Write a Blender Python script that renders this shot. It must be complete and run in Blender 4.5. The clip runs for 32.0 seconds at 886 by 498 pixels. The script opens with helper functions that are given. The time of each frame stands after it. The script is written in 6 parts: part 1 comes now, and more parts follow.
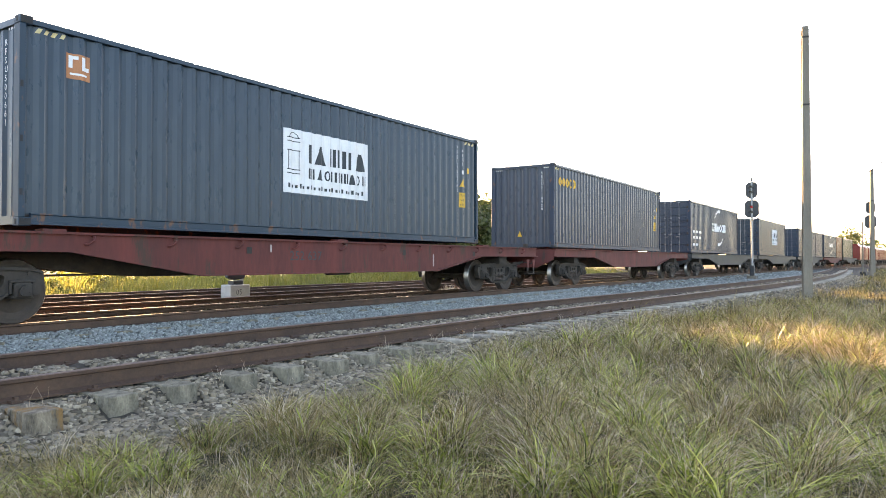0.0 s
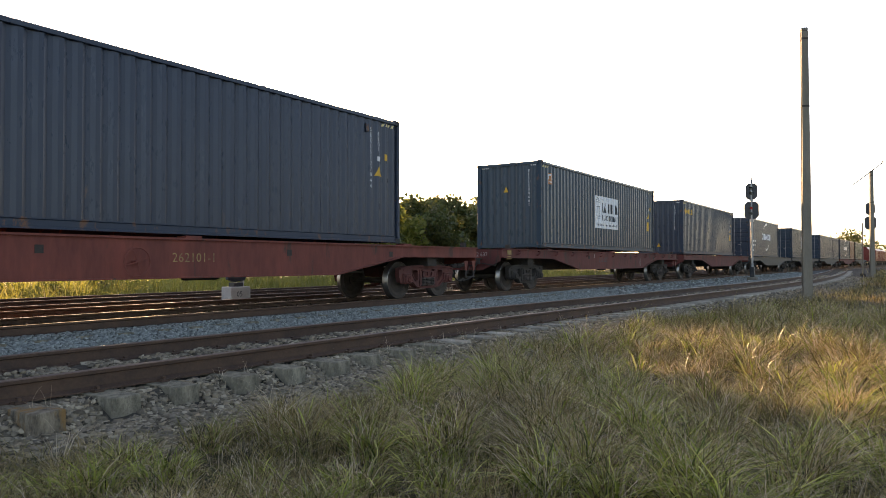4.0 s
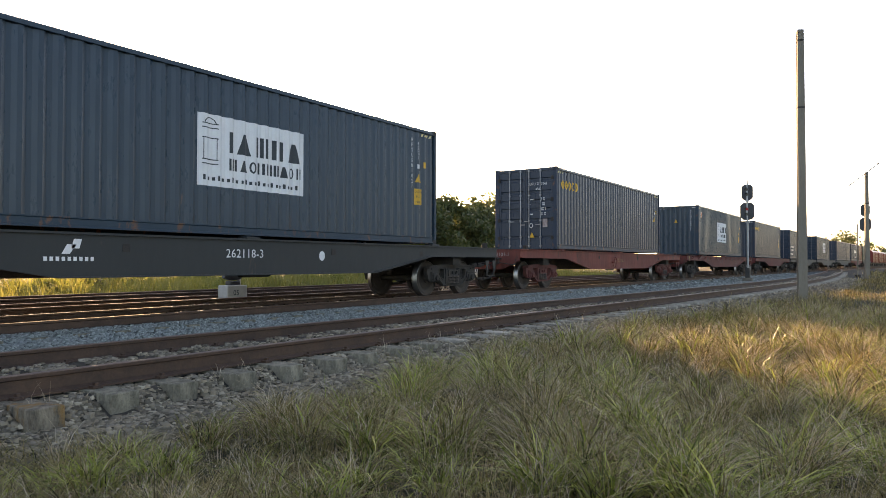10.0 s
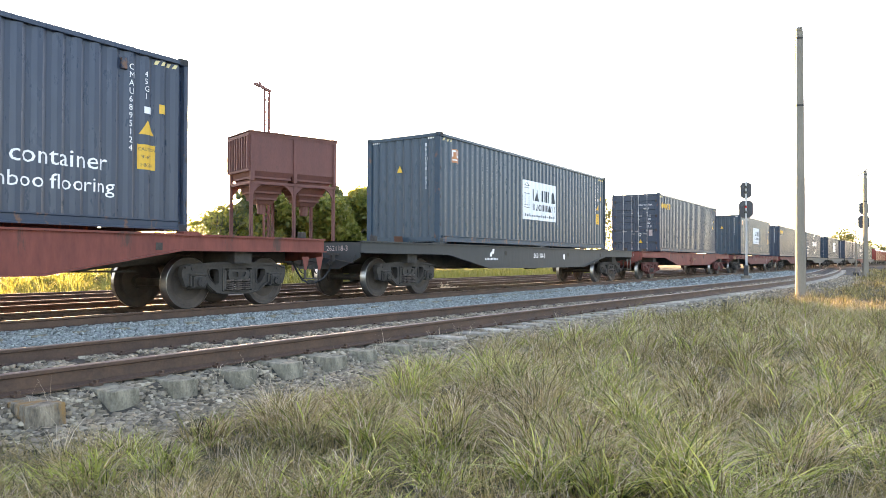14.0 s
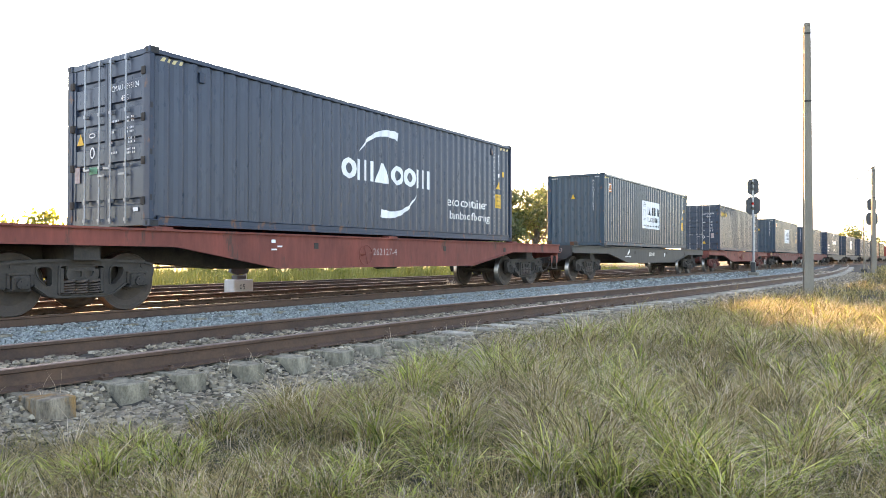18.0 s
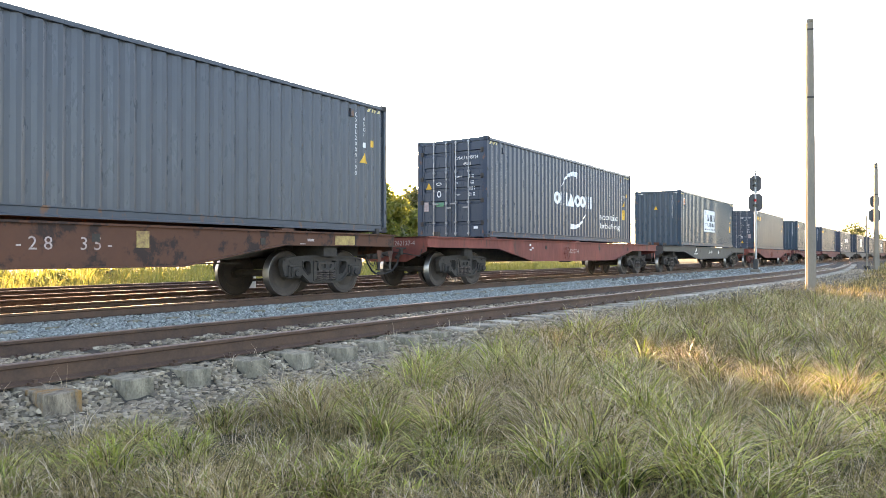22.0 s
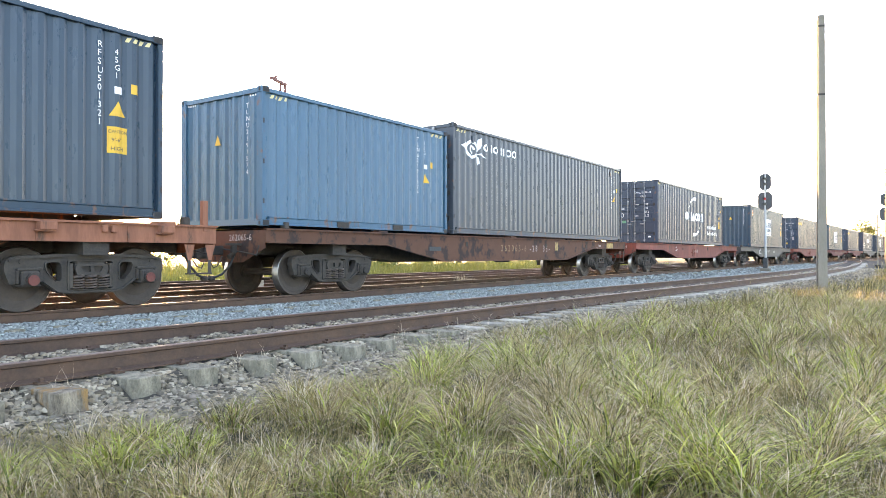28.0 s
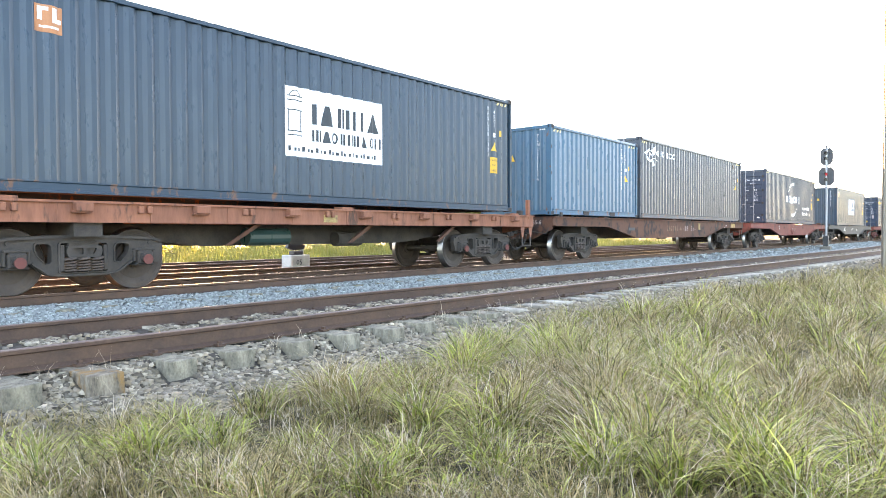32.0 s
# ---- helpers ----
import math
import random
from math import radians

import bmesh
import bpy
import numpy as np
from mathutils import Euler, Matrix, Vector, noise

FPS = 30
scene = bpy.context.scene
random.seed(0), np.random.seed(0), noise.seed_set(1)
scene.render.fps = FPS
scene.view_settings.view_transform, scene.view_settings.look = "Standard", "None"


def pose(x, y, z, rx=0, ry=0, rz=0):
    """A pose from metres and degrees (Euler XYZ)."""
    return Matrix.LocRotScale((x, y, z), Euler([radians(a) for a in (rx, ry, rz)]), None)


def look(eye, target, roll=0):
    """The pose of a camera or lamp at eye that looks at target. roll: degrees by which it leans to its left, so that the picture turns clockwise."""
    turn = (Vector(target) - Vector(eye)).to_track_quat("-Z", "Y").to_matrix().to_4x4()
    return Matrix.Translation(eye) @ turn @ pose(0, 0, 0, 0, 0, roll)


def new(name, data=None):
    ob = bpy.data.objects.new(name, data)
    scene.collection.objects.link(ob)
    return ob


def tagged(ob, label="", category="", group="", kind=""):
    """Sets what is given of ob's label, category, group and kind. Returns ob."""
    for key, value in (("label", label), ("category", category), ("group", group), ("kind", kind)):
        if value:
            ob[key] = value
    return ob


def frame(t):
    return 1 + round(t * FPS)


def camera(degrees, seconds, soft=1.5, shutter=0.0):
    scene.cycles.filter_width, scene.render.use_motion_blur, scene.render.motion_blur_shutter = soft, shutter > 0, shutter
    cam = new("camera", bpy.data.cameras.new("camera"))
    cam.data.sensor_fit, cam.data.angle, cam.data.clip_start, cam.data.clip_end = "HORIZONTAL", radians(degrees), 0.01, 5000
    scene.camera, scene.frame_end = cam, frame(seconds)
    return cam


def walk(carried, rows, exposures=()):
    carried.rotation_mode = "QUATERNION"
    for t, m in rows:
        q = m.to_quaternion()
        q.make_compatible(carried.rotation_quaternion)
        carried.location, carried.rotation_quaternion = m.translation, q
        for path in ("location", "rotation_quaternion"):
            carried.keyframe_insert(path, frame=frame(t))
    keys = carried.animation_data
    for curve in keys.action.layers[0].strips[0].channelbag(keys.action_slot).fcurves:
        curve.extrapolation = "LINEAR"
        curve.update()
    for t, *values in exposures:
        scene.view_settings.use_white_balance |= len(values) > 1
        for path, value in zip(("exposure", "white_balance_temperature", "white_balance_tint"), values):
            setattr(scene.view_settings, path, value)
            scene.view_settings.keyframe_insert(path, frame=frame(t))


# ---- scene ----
# World: x along the line in the direction of travel, y away from the camera, z = 0 on top of the train's rails.
cam = camera(64.36, 32.0, soft=0.55)
# seconds, heading, pitch, roll (degrees), x, y, z of the hand-held camera
CARRY = [
    (0.0, 33.586, 0.991, -0.042, 0.012, 0.001, 0.009), (1.0, 33.575, 0.825, 0.070, 0.012, 0.014, 0.030),
    (2.0, 33.571, 0.914, -0.002, 0.006, 0.009, 0.022), (3.0, 33.601, 1.062, -0.072, -0.001, -0.001, 0.008),
    (6.0, 33.492, 1.220, -0.200, -0.029, -0.003, -0.005), (7.0, 33.443, 1.215, -0.179, -0.033, -0.002, -0.003),
    (8.0, 33.406, 1.244, -0.130, -0.029, -0.003, -0.008), (9.0, 33.460, 1.237, -0.008, -0.027, -0.014, -0.018),
    (10.0, 33.280, 1.147, 0.069, -0.045, -0.012, -0.015), (11.0, 33.219, 1.016, 0.117, -0.049, -0.015, -0.006),
    (12.0, 33.141, 0.951, 0.156, -0.061, -0.014, -0.009), (13.0, 33.117, 1.000, 0.150, -0.066, -0.017, -0.015),
    (14.0, 33.192, 0.944, 0.110, -0.061, -0.017, -0.012), (17.0, 33.587, 0.810, 0.070, -0.068, -0.021, -0.030),
    (18.0, 33.667, 0.741, 0.047, -0.076, -0.013, -0.036), (19.0, 33.628, 0.694, 0.099, -0.089, -0.003, -0.043),
    (20.0, 33.689, 0.639, 0.073, -0.096, -0.010, -0.043), (21.0, 33.770, 0.571, 0.024, -0.096, -0.009, -0.044),
    (22.0, 33.825, 0.529, -0.008, -0.097, -0.010, -0.053), (23.0, 33.886, 0.467, -0.070, -0.100, -0.009, -0.059),
    (24.0, 33.999, 0.500, -0.144, -0.097, -0.015, -0.068), (25.0, 33.803, 0.472, -0.100, -0.112, 0.004, -0.067),
    (27.5, 34.203, 0.533, -0.065, -0.084, 0.015, -0.061), (28.0, 34.439, 0.459, -0.040, -0.045, 0.037, -0.065),
    (29.0, 34.979, 0.077, -0.043, 0.015, 0.050, -0.064), (30.0, 35.879, -0.308, -0.084, 0.078, 0.070, -0.064),
    (31.0, 37.231, -0.737, -0.133, 0.130, 0.080, -0.055), (31.5, 37.871, -1.166, -0.161, 0.155, 0.081, -0.034),
    (32.0, 38.376, -1.285, -0.212, 0.157, 0.071, -0.041)]
EYE_Z = 0.87


def aim(h, p, r, x, y, z):
    h, p = radians(h), radians(p)
    eye = Vector((x, y, z + EYE_Z))
    return look(eye, eye + 10 * Vector((math.cos(h) * math.cos(p), math.sin(h) * math.cos(p), math.sin(p))), r)


# seconds, stops
METER = [(0, 3.13), (2.4, 3.33), (3.0, 2.58), (3.5, 1.58), (5.5, 3.48), (7.0, 3.43), (8.0, 2.88), (9.0, 1.2), (9.5, 1.25), (10.0, 2.1), (11.0, 3.03), (12.0, 3.18), (13.0, 3.28), (14.0, 3.38), (14.5, 3.08), (16.5, 2.28), (17.0, 2.68), (19.0, 3.43), (20.0, 3.43), (21.0, 3.58), (22.0, 3.36), (23.0, 3.63), (24.0, 3.83), (25.0, 3.83), (28.0, 3.78), (30.5, 3.93), (32, 4.06)]
EXPOSURES = [(t, v, 8450, 22) for t, v in METER]
walk(cam, [(t, aim(*v)) for t, *v in CARRY], EXPOSURES)

# low evening sun behind the train
SUN_HEADING, SUN_HEIGHT = 47.5, 8.6
world = bpy.data.worlds.new("sky")
scene.world = world
world.use_nodes = True
wn = world.node_tree.nodes
sky = wn.new("ShaderNodeTexSky")
sky.sky_type, sky.sun_disc = "NISHITA", False
sky.sun_elevation, sky.sun_rotation = radians(SUN_HEIGHT), radians(90 - SUN_HEADING)
sky.air_density, sky.dust_density, sky.ozone_density = 0.7, 1.4, 1.5
wn["Background"].inputs["Strength"].default_value = 0.15
world.node_tree.links.new(sky.outputs[0], wn["Background"].inputs["Color"])
sun = new("sun", bpy.data.lights.new("sun", "SUN"))
sun.data.energy, sun.data.angle, sun.data.color = 5.0, radians(0.6), (1.0, 0.74, 0.44)
sun_way = Vector((math.cos(radians(SUN_HEADING)) * math.cos(radians(SUN_HEIGHT)),
                  math.sin(radians(SUN_HEADING)) * math.cos(radians(SUN_HEIGHT)), math.sin(radians(SUN_HEIGHT))))
sun.matrix_world = look(sun_way * 60, (0, 0, 0))

# ---- materials ----
def mat(name, base, second=None, rough=0.6, metal=0.0, scale=2.0, fine=40.0, mix=0.5, bump=0.15, stretch=(1, 1, 1),
        spots=None, spot_scale=3.0, spot_at=0.62, per_object=0.0, per_island=None, spec=None, translucent=0.0, bump_scale=None):
    """Painted or natural surface: two colours blended by a broad and a fine noise, optional spots of a third, grain in the relief."""
    m = bpy.data.materials.new(name)
    m.use_nodes = True
    n, l = m.node_tree.nodes, m.node_tree.links
    b = n["Principled BSDF"]
    co = n.new("ShaderNodeTexCoord")
    mp = n.new("ShaderNodeMapping")
    mp.inputs["Scale"].default_value = stretch
    l.new(co.outputs["Object"], mp.inputs["Vector"])
    na, nb = n.new("ShaderNodeTexNoise"), n.new("ShaderNodeTexNoise")
    for nn, sc in ((na, scale), (nb, fine)):
        nn.inputs["Scale"].default_value = sc
        nn.inputs["Detail"].default_value = 6
        nn.inputs["Roughness"].default_value = 0.65
        l.new(mp.outputs[0], nn.inputs["Vector"])
    add = n.new("ShaderNodeMath")
    add.operation = "MULTIPLY_ADD"
    l.new(nb.outputs["Fac"], add.inputs[0])
    add.inputs[1].default_value = 0.5
    l.new(na.outputs["Fac"], add.inputs[2])
    rm = n.new("ShaderNodeMapRange")
    rm.inputs["From Min"].default_value, rm.inputs["From Max"].default_value = 0.5, 1.0
    rm.inputs["To Min"].default_value, rm.inputs["To Max"].default_value = 0.0, min(1, 2 * mix)
    l.new(add.outputs[0], rm.inputs["Value"])
    c = n.new("ShaderNodeMix")
    c.data_type = "RGBA"
    c.inputs["A"].default_value = (*base, 1)
    c.inputs["B"].default_value = (*(second or [v * 0.6 for v in base]), 1)
    l.new(rm.outputs[0], c.inputs["Factor"])
    out = c.outputs["Result"]
    if per_island:
        geo = n.new("ShaderNodeNewGeometry")
        ramp = n.new("ShaderNodeValToRGB")
        el = ramp.color_ramp.elements
        el[0].position, el[0].color = 0.0, (*per_island[0], 1)
        el[1].position, el[1].color = 1.0, (*per_island[-1], 1)
        for i, col in enumerate(per_island[1:-1], 1):
            el.new(i / (len(per_island) - 1)).color = (*col, 1)
        l.new(geo.outputs["Random Per Island"], ramp.inputs[0])
        c2 = n.new("ShaderNodeMix")
        c2.data_type, c2.blend_type = "RGBA", "MULTIPLY"
        c2.inputs["Factor"].default_value = 1.0
        l.new(out, c2.inputs["A"])
        l.new(ramp.outputs[0], c2.inputs["B"])
        out = c2.outputs["Result"]
    if per_object:
        oi = n.new("ShaderNodeObjectInfo")
        hs = n.new("ShaderNodeHueSaturation")
        r2 = n.new("ShaderNodeMapRange")
        r2.inputs["To Min"].default_value, r2.inputs["To Max"].default_value = 1 - per_object, 1 + per_object
        l.new(oi.outputs["Random"], r2.inputs["Value"])
        l.new(r2.outputs[0], hs.inputs["Value"])
        l.new(out, hs.inputs["Color"])
        out = hs.outputs[0]
    if spots:
        ns = n.new("ShaderNodeTexNoise")
        ns.inputs["Scale"].default_value, ns.inputs["Detail"].default_value, ns.inputs["Roughness"].default_value = spot_scale, 8, 0.7
        l.new(mp.outputs[0], ns.inputs["Vector"])
        rs = n.new("ShaderNodeMapRange")
        rs.inputs["From Min"].default_value, rs.inputs["From Max"].default_value = spot_at, spot_at + 0.07
        l.new(ns.outputs["Fac"], rs.inputs["Value"])
        c3 = n.new("ShaderNodeMix")
        c3.data_type = "RGBA"
        l.new(out, c3.inputs["A"])
        c3.inputs["B"].default_value = (*spots, 1)
        l.new(rs.outputs[0], c3.inputs["Factor"])
        out = c3.outputs["Result"]
    l.new(out, b.inputs["Base Color"])
    rr = n.new("ShaderNodeMapRange")
    rr.inputs["To Min"].default_value, rr.inputs["To Max"].default_value = max(0.05, rough - 0.12), min(1, rough + 0.12)
    l.new(nb.outputs["Fac"], rr.inputs["Value"])
    l.new(rr.outputs[0], b.inputs["Roughness"])
    b.inputs["Metallic"].default_value = metal
    if spec is not None:
        b.inputs["Specular IOR Level"].default_value = spec
    if bump:
        bp = n.new("ShaderNodeBump")
        bp.inputs["Strength"].default_value, bp.inputs["Distance"].default_value = bump, 0.02
        src = nb
        if bump_scale:
            src = n.new("ShaderNodeTexNoise")
            src.inputs["Scale"].default_value, src.inputs["Detail"].default_value = bump_scale, 5
            l.new(co.outputs["Object"], src.inputs["Vector"])
        l.new(src.outputs["Fac"], bp.inputs["Height"])
        l.new(bp.outputs[0], b.inputs["Normal"])
    if translucent:
        tr, ms = n.new("ShaderNodeBsdfTranslucent"), n.new("ShaderNodeMixShader")
        l.new(out, tr.inputs["Color"])
        ms.inputs[0].default_value = translucent
        l.new(b.outputs[0], ms.inputs[1])
        l.new(tr.outputs[0], ms.inputs[2])
        l.new(ms.outputs[0], n["Material Output"].inputs["Surface"])
    return m


def paint(name, c, dirt=(0.12, 0.08, 0.06), **k):
    a = dict(second=tuple(0.75 * v + 0.008 for v in c), rough=0.30, spec=0.33, scale=0.7, fine=9, mix=0.45, bump=0.05, stretch=(1, 1, 0.25), spots=dirt, spot_scale=2.6, spot_at=0.66)
    a.update(k)
    return mat(name, c, **a)


M = {}
M["navy"] = paint("navy_paint", (0.019, 0.036, 0.057))
M["steel_blue"] = paint("steel_blue_paint", (0.020, 0.046, 0.069))
M["grey_blue"] = paint("grey_blue_paint", (0.028, 0.043, 0.068))
M["bright_blue"] = paint("bright_blue_paint", (0.038, 0.118, 0.182))
M["slate"] = paint("slate_paint", (0.058, 0.070, 0.084))
M["dark_green"] = paint("dark_green_paint", (0.03, 0.05, 0.04))
M["brown_box"] = paint("brown_paint", (0.16, 0.06, 0.035))
M["red_box"] = paint("red_paint", (0.22, 0.03, 0.025))
M["wagon_red"] = paint("wagon_red_paint", (0.24, 0.064, 0.046), second=(0.12, 0.038, 0.030), mix=0.7, scale=1.4, stretch=(1.6, 1, 0.35), rough=0.7, spec=0.25, spots=(0.085, 0.045, 0.035), spot_scale=1.8, spot_at=0.58)
M["wagon_maroon"] = paint("wagon_maroon_paint", (0.17, 0.042, 0.034), second=(0.085, 0.030, 0.026), mix=0.7, scale=1.4, stretch=(1.6, 1, 0.35), rough=0.7, spec=0.25, spots=(0.07, 0.040, 0.030), spot_scale=1.8, spot_at=0.56)
M["wagon_black"] = paint("wagon_black_paint", (0.040, 0.042, 0.040), rough=0.6, spec=0.3, spots=(0.075, 0.06, 0.048), spot_at=0.63, stretch=(1.4, 1, 0.3))
M["wagon_rust"] = paint("wagon_rust_paint", (0.11, 0.045, 0.025), rough=0.8, spots=(0.035, 0.022, 0.018), spot_scale=2.2, spot_at=0.52, stretch=(1, 1, 0.8))
M["wagon_orange"] = paint("wagon_orange_paint", (0.33, 0.135, 0.080), second=(0.17, 0.070, 0.045), mix=0.7, scale=1.6, stretch=(1.6, 1, 0.35), rough=0.8, spec=0.2, spots=(0.10, 0.055, 0.04), spot_scale=2.2, spot_at=0.57)
for key, c in (("navy", (0.019, 0.036, 0.057)), ("steel_blue", (0.020, 0.046, 0.069)), ("grey_blue", (0.028, 0.043, 0.068)), ("bright_blue", (0.038, 0.118, 0.182)), ("slate", (0.058, 0.070, 0.084)), ("dark_green", (0.03, 0.05, 0.04)), ("brown_box", (0.16, 0.06, 0.035))):
    M[key + "_worn"] = paint(key + "_worn_paint", c, dirt=(0.15, 0.075, 0.045), spot_scale=5.0, spot_at=0.56, stretch=(1, 1, 0.5), rough=0.5)
M["bogie_black"] = mat("bogie_grime", (0.034, 0.031, 0.028), (0.075, 0.064, 0.054), rough=0.85, spec=0.2, scale=3, fine=30, bump=0.25)
M["bogie_red"] = mat("bogie_red_oxide", (0.17, 0.055, 0.045), (0.075, 0.04, 0.035), rough=0.85, spec=0.2, scale=3, fine=30, bump=0.25)
M["spring_steel"] = mat("spring_steel", (0.11, 0.085, 0.07), (0.05, 0.04, 0.035), rough=0.7, spec=0.25, bump=0.1)
M["wheel"] = mat("wheel_steel_brown", (0.040, 0.032, 0.027), (0.078, 0.060, 0.048), rough=0.7, spec=0.25, scale=4, fine=40)
M["tread"] = mat("wheel_tread_polished", (0.34, 0.32, 0.30), rough=0.36, metal=1.0, bump=0.03)
M["bare_steel"] = mat("galvanised_steel", (0.34, 0.35, 0.36), (0.22, 0.22, 0.22), rough=0.45, metal=0.7, bump=0.05)
M["white_paint"] = mat("white_lettering", (0.78, 0.78, 0.76), (0.6, 0.6, 0.58), rough=0.6, bump=0.02, mix=0.35)
M["faded_white"] = mat("faded_white_lettering", (0.50, 0.44, 0.41), (0.24, 0.15, 0.13), rough=0.7, bump=0.02, mix=0.5, scale=6)
M["faded_ochre"] = mat("faded_ochre_lettering", (0.34, 0.22, 0.10), (0.14, 0.07, 0.05), rough=0.75, bump=0.02, mix=0.6, scale=6)
M["yellow_patch"] = mat("peeling_yellow_patch", (0.50, 0.36, 0.12), (0.15, 0.08, 0.05), rough=0.8, scale=5, fine=30, mix=0.7, bump=0.1)
M["yellow_paint"] = mat("yellow_lettering", (0.75, 0.42, 0.03), (0.6, 0.33, 0.04), rough=0.6, bump=0.02)
M["yellow_pale"] = mat("pale_yellow_stripes", (0.70, 0.58, 0.28), (0.5, 0.4, 0.2), rough=0.6, bump=0.02)
M["orange_label"] = mat("orange_label", (0.52, 0.20, 0.075), (0.35, 0.14, 0.06), rough=0.6, bump=0.02)
M["green_label"] = mat("green_label", (0.1, 0.32, 0.18), rough=0.6, bump=0.02)
M["sign_ink"] = mat("dark_sign_ink", (0.035, 0.045, 0.05), rough=0.6, bump=0.02)
M["rubber_and_hole_black"] = mat("rubber_and_hole_black", (0.02, 0.02, 0.02), rough=0.7, bump=0.05)
M["rail_side"] = mat("rail_rust", (0.115, 0.062, 0.038), (0.055, 0.033, 0.024), rough=0.75, metal=0.2, scale=3, fine=45, bump=0.2)
M["rail_top"] = mat("rail_head_worn", (0.19, 0.125, 0.095), (0.12, 0.08, 0.06), rough=0.58, metal=0.3, scale=2, fine=60, bump=0.03)
M["sleeper"] = mat("sleeper_concrete", (0.36, 0.315, 0.23), (0.10, 0.088, 0.066), rough=0.95, spec=0.15, scale=9, fine=60, mix=0.8, bump=0.8, stretch=(1.3, 1.3, 0.7), spots=(0.28, 0.16, 0.06), spot_scale=1.8, spot_at=0.66, per_object=0.15)
M["sleeper_pale"] = mat("pale_sleeper_concrete", (0.47, 0.42, 0.34), (0.22, 0.19, 0.15), rough=0.95, spec=0.15, scale=7, fine=50, mix=0.5, bump=0.6, per_object=0.25)
M["sleeper_rusty"] = mat("rust_stained_sleeper_concrete", (0.40, 0.33, 0.24), (0.08, 0.065, 0.05), rough=0.95, spec=0.15, scale=9, fine=60, mix=0.7, bump=1.0, stretch=(1.3, 1.3, 0.5), spots=(0.30, 0.175, 0.075), spot_scale=2.4, spot_at=0.51)
M["stone"] = mat("ballast_stone", (0.385, 0.335, 0.255), (0.235, 0.197, 0.146), spec=0.12, rough=0.92, scale=8, fine=90, bump=0.3, per_island=[(0.16, 0.145, 0.13), (1.0, 0.97, 0.92), (0.4, 0.37, 0.34), (1.6, 1.56, 1.5), (0.22, 0.2, 0.18), (0.75, 0.74, 0.76), (1.1, 1.0, 0.86), (0.5, 0.48, 0.46)])
M["stone_blue"] = mat("fresh_ballast_stone", (0.36, 0.375, 0.34), (0.27, 0.285, 0.262), spec=0.12, rough=0.92, scale=8, fine=90, bump=0.3, per_island=[(0.5, 0.5, 0.5), (1.0, 1.01, 1.02), (0.7, 0.71, 0.72), (1.35, 1.36, 1.36), (0.9, 0.92, 0.94), (0.65, 0.66, 0.68)])
M["ballast"] = mat("ballast_bed", (0.10, 0.083, 0.065), (0.04, 0.034, 0.027), spec=0.12, rough=0.95, scale=6, fine=35, bump=1.0, bump_scale=30)
M["ballast_blue"] = mat("fresh_ballast_bed", (0.17, 0.178, 0.162), (0.09, 0.096, 0.088), spec=0.12, rough=0.95, scale=6, fine=35, bump=1.0, bump_scale=30)
# brown stone and bed, darkened further to hold their backlit shade in the colour
M["stone_dark"] = mat("shaded_brown_track_stone", (0.13, 0.095, 0.07), (0.07, 0.05, 0.038), spec=0.12, rough=0.92, scale=8, fine=90, bump=0.3, per_island=[(0.4, 0.38, 0.36), (1.0, 0.97, 0.92), (0.6, 0.55, 0.5), (1.4, 1.3, 1.2)])
M["ballast_dark"] = mat("shaded_brown_track_bed", (0.055, 0.04, 0.03), (0.025, 0.019, 0.015), spec=0.12, rough=0.95, scale=6, fine=35, bump=1.0, bump_scale=30)
M["soil"] = mat("soil_and_thatch", (0.075, 0.060, 0.034), (0.028, 0.024, 0.013), spec=0.12, rough=0.95, scale=0.6, fine=14, bump=0.8, bump_scale=20)
# darkest blades and patches also paint in the shade between tussocks
M["grass"] = mat("grass_blades", (0.97, 0.84, 0.62), (0.28, 0.26, 0.15), rough=0.7, spec=0.2, bump=0, scale=2.4, fine=15, mix=0.6, translucent=0.12,
                 per_island=[(0.05, 0.045, 0.02), (0.40, 0.34, 0.19), (0.72, 0.60, 0.40), (0.07, 0.065, 0.028), (0.16, 0.15, 0.06), (0.90, 0.78, 0.56), (0.30, 0.29, 0.10), (0.52, 0.42, 0.25), (0.05, 0.05, 0.02), (0.42, 0.44, 0.15), (0.66, 0.54, 0.36)])
M["grass_lush"] = mat("green_grass_blades", (1.05, 0.98, 0.8), (0.5, 0.48, 0.32), rough=0.45, spec=0.4, bump=0, scale=3, fine=14, mix=0.5, translucent=0.35,
                      per_island=[(0.06, 0.085, 0.018), (0.50, 0.60, 0.12), (0.12, 0.16, 0.03), (0.80, 0.84, 0.28), (0.30, 0.38, 0.07)])
M["straw"] = mat("pale_dry_stalks", (0.88, 0.75, 0.58), (0.60, 0.47, 0.33), rough=0.7, spec=0.2, bump=0, translucent=0.2, per_island=[(0.6, 0.57, 0.52), (1, 1, 1), (0.8, 0.70, 0.58)])
M["grass_far"] = mat("field_grass", (0.9, 0.9, 0.9), (0.7, 0.8, 0.7), rough=0.6, bump=0, scale=0.3, fine=3, translucent=0.5,
                     per_island=[(0.25, 0.25, 0.05), (0.40, 0.33, 0.07), (0.30, 0.29, 0.08), (0.42, 0.35, 0.13)])
M["leaf"] = mat("tree_leaves", (0.9, 0.9, 0.9), (0.75, 0.8, 0.7), rough=0.5, bump=0, scale=0.4, fine=3, translucent=0.35,
                per_island=[(0.055, 0.075, 0.024), (0.11, 0.13, 0.037), (0.17, 0.165, 0.055), (0.08, 0.10, 0.035)])
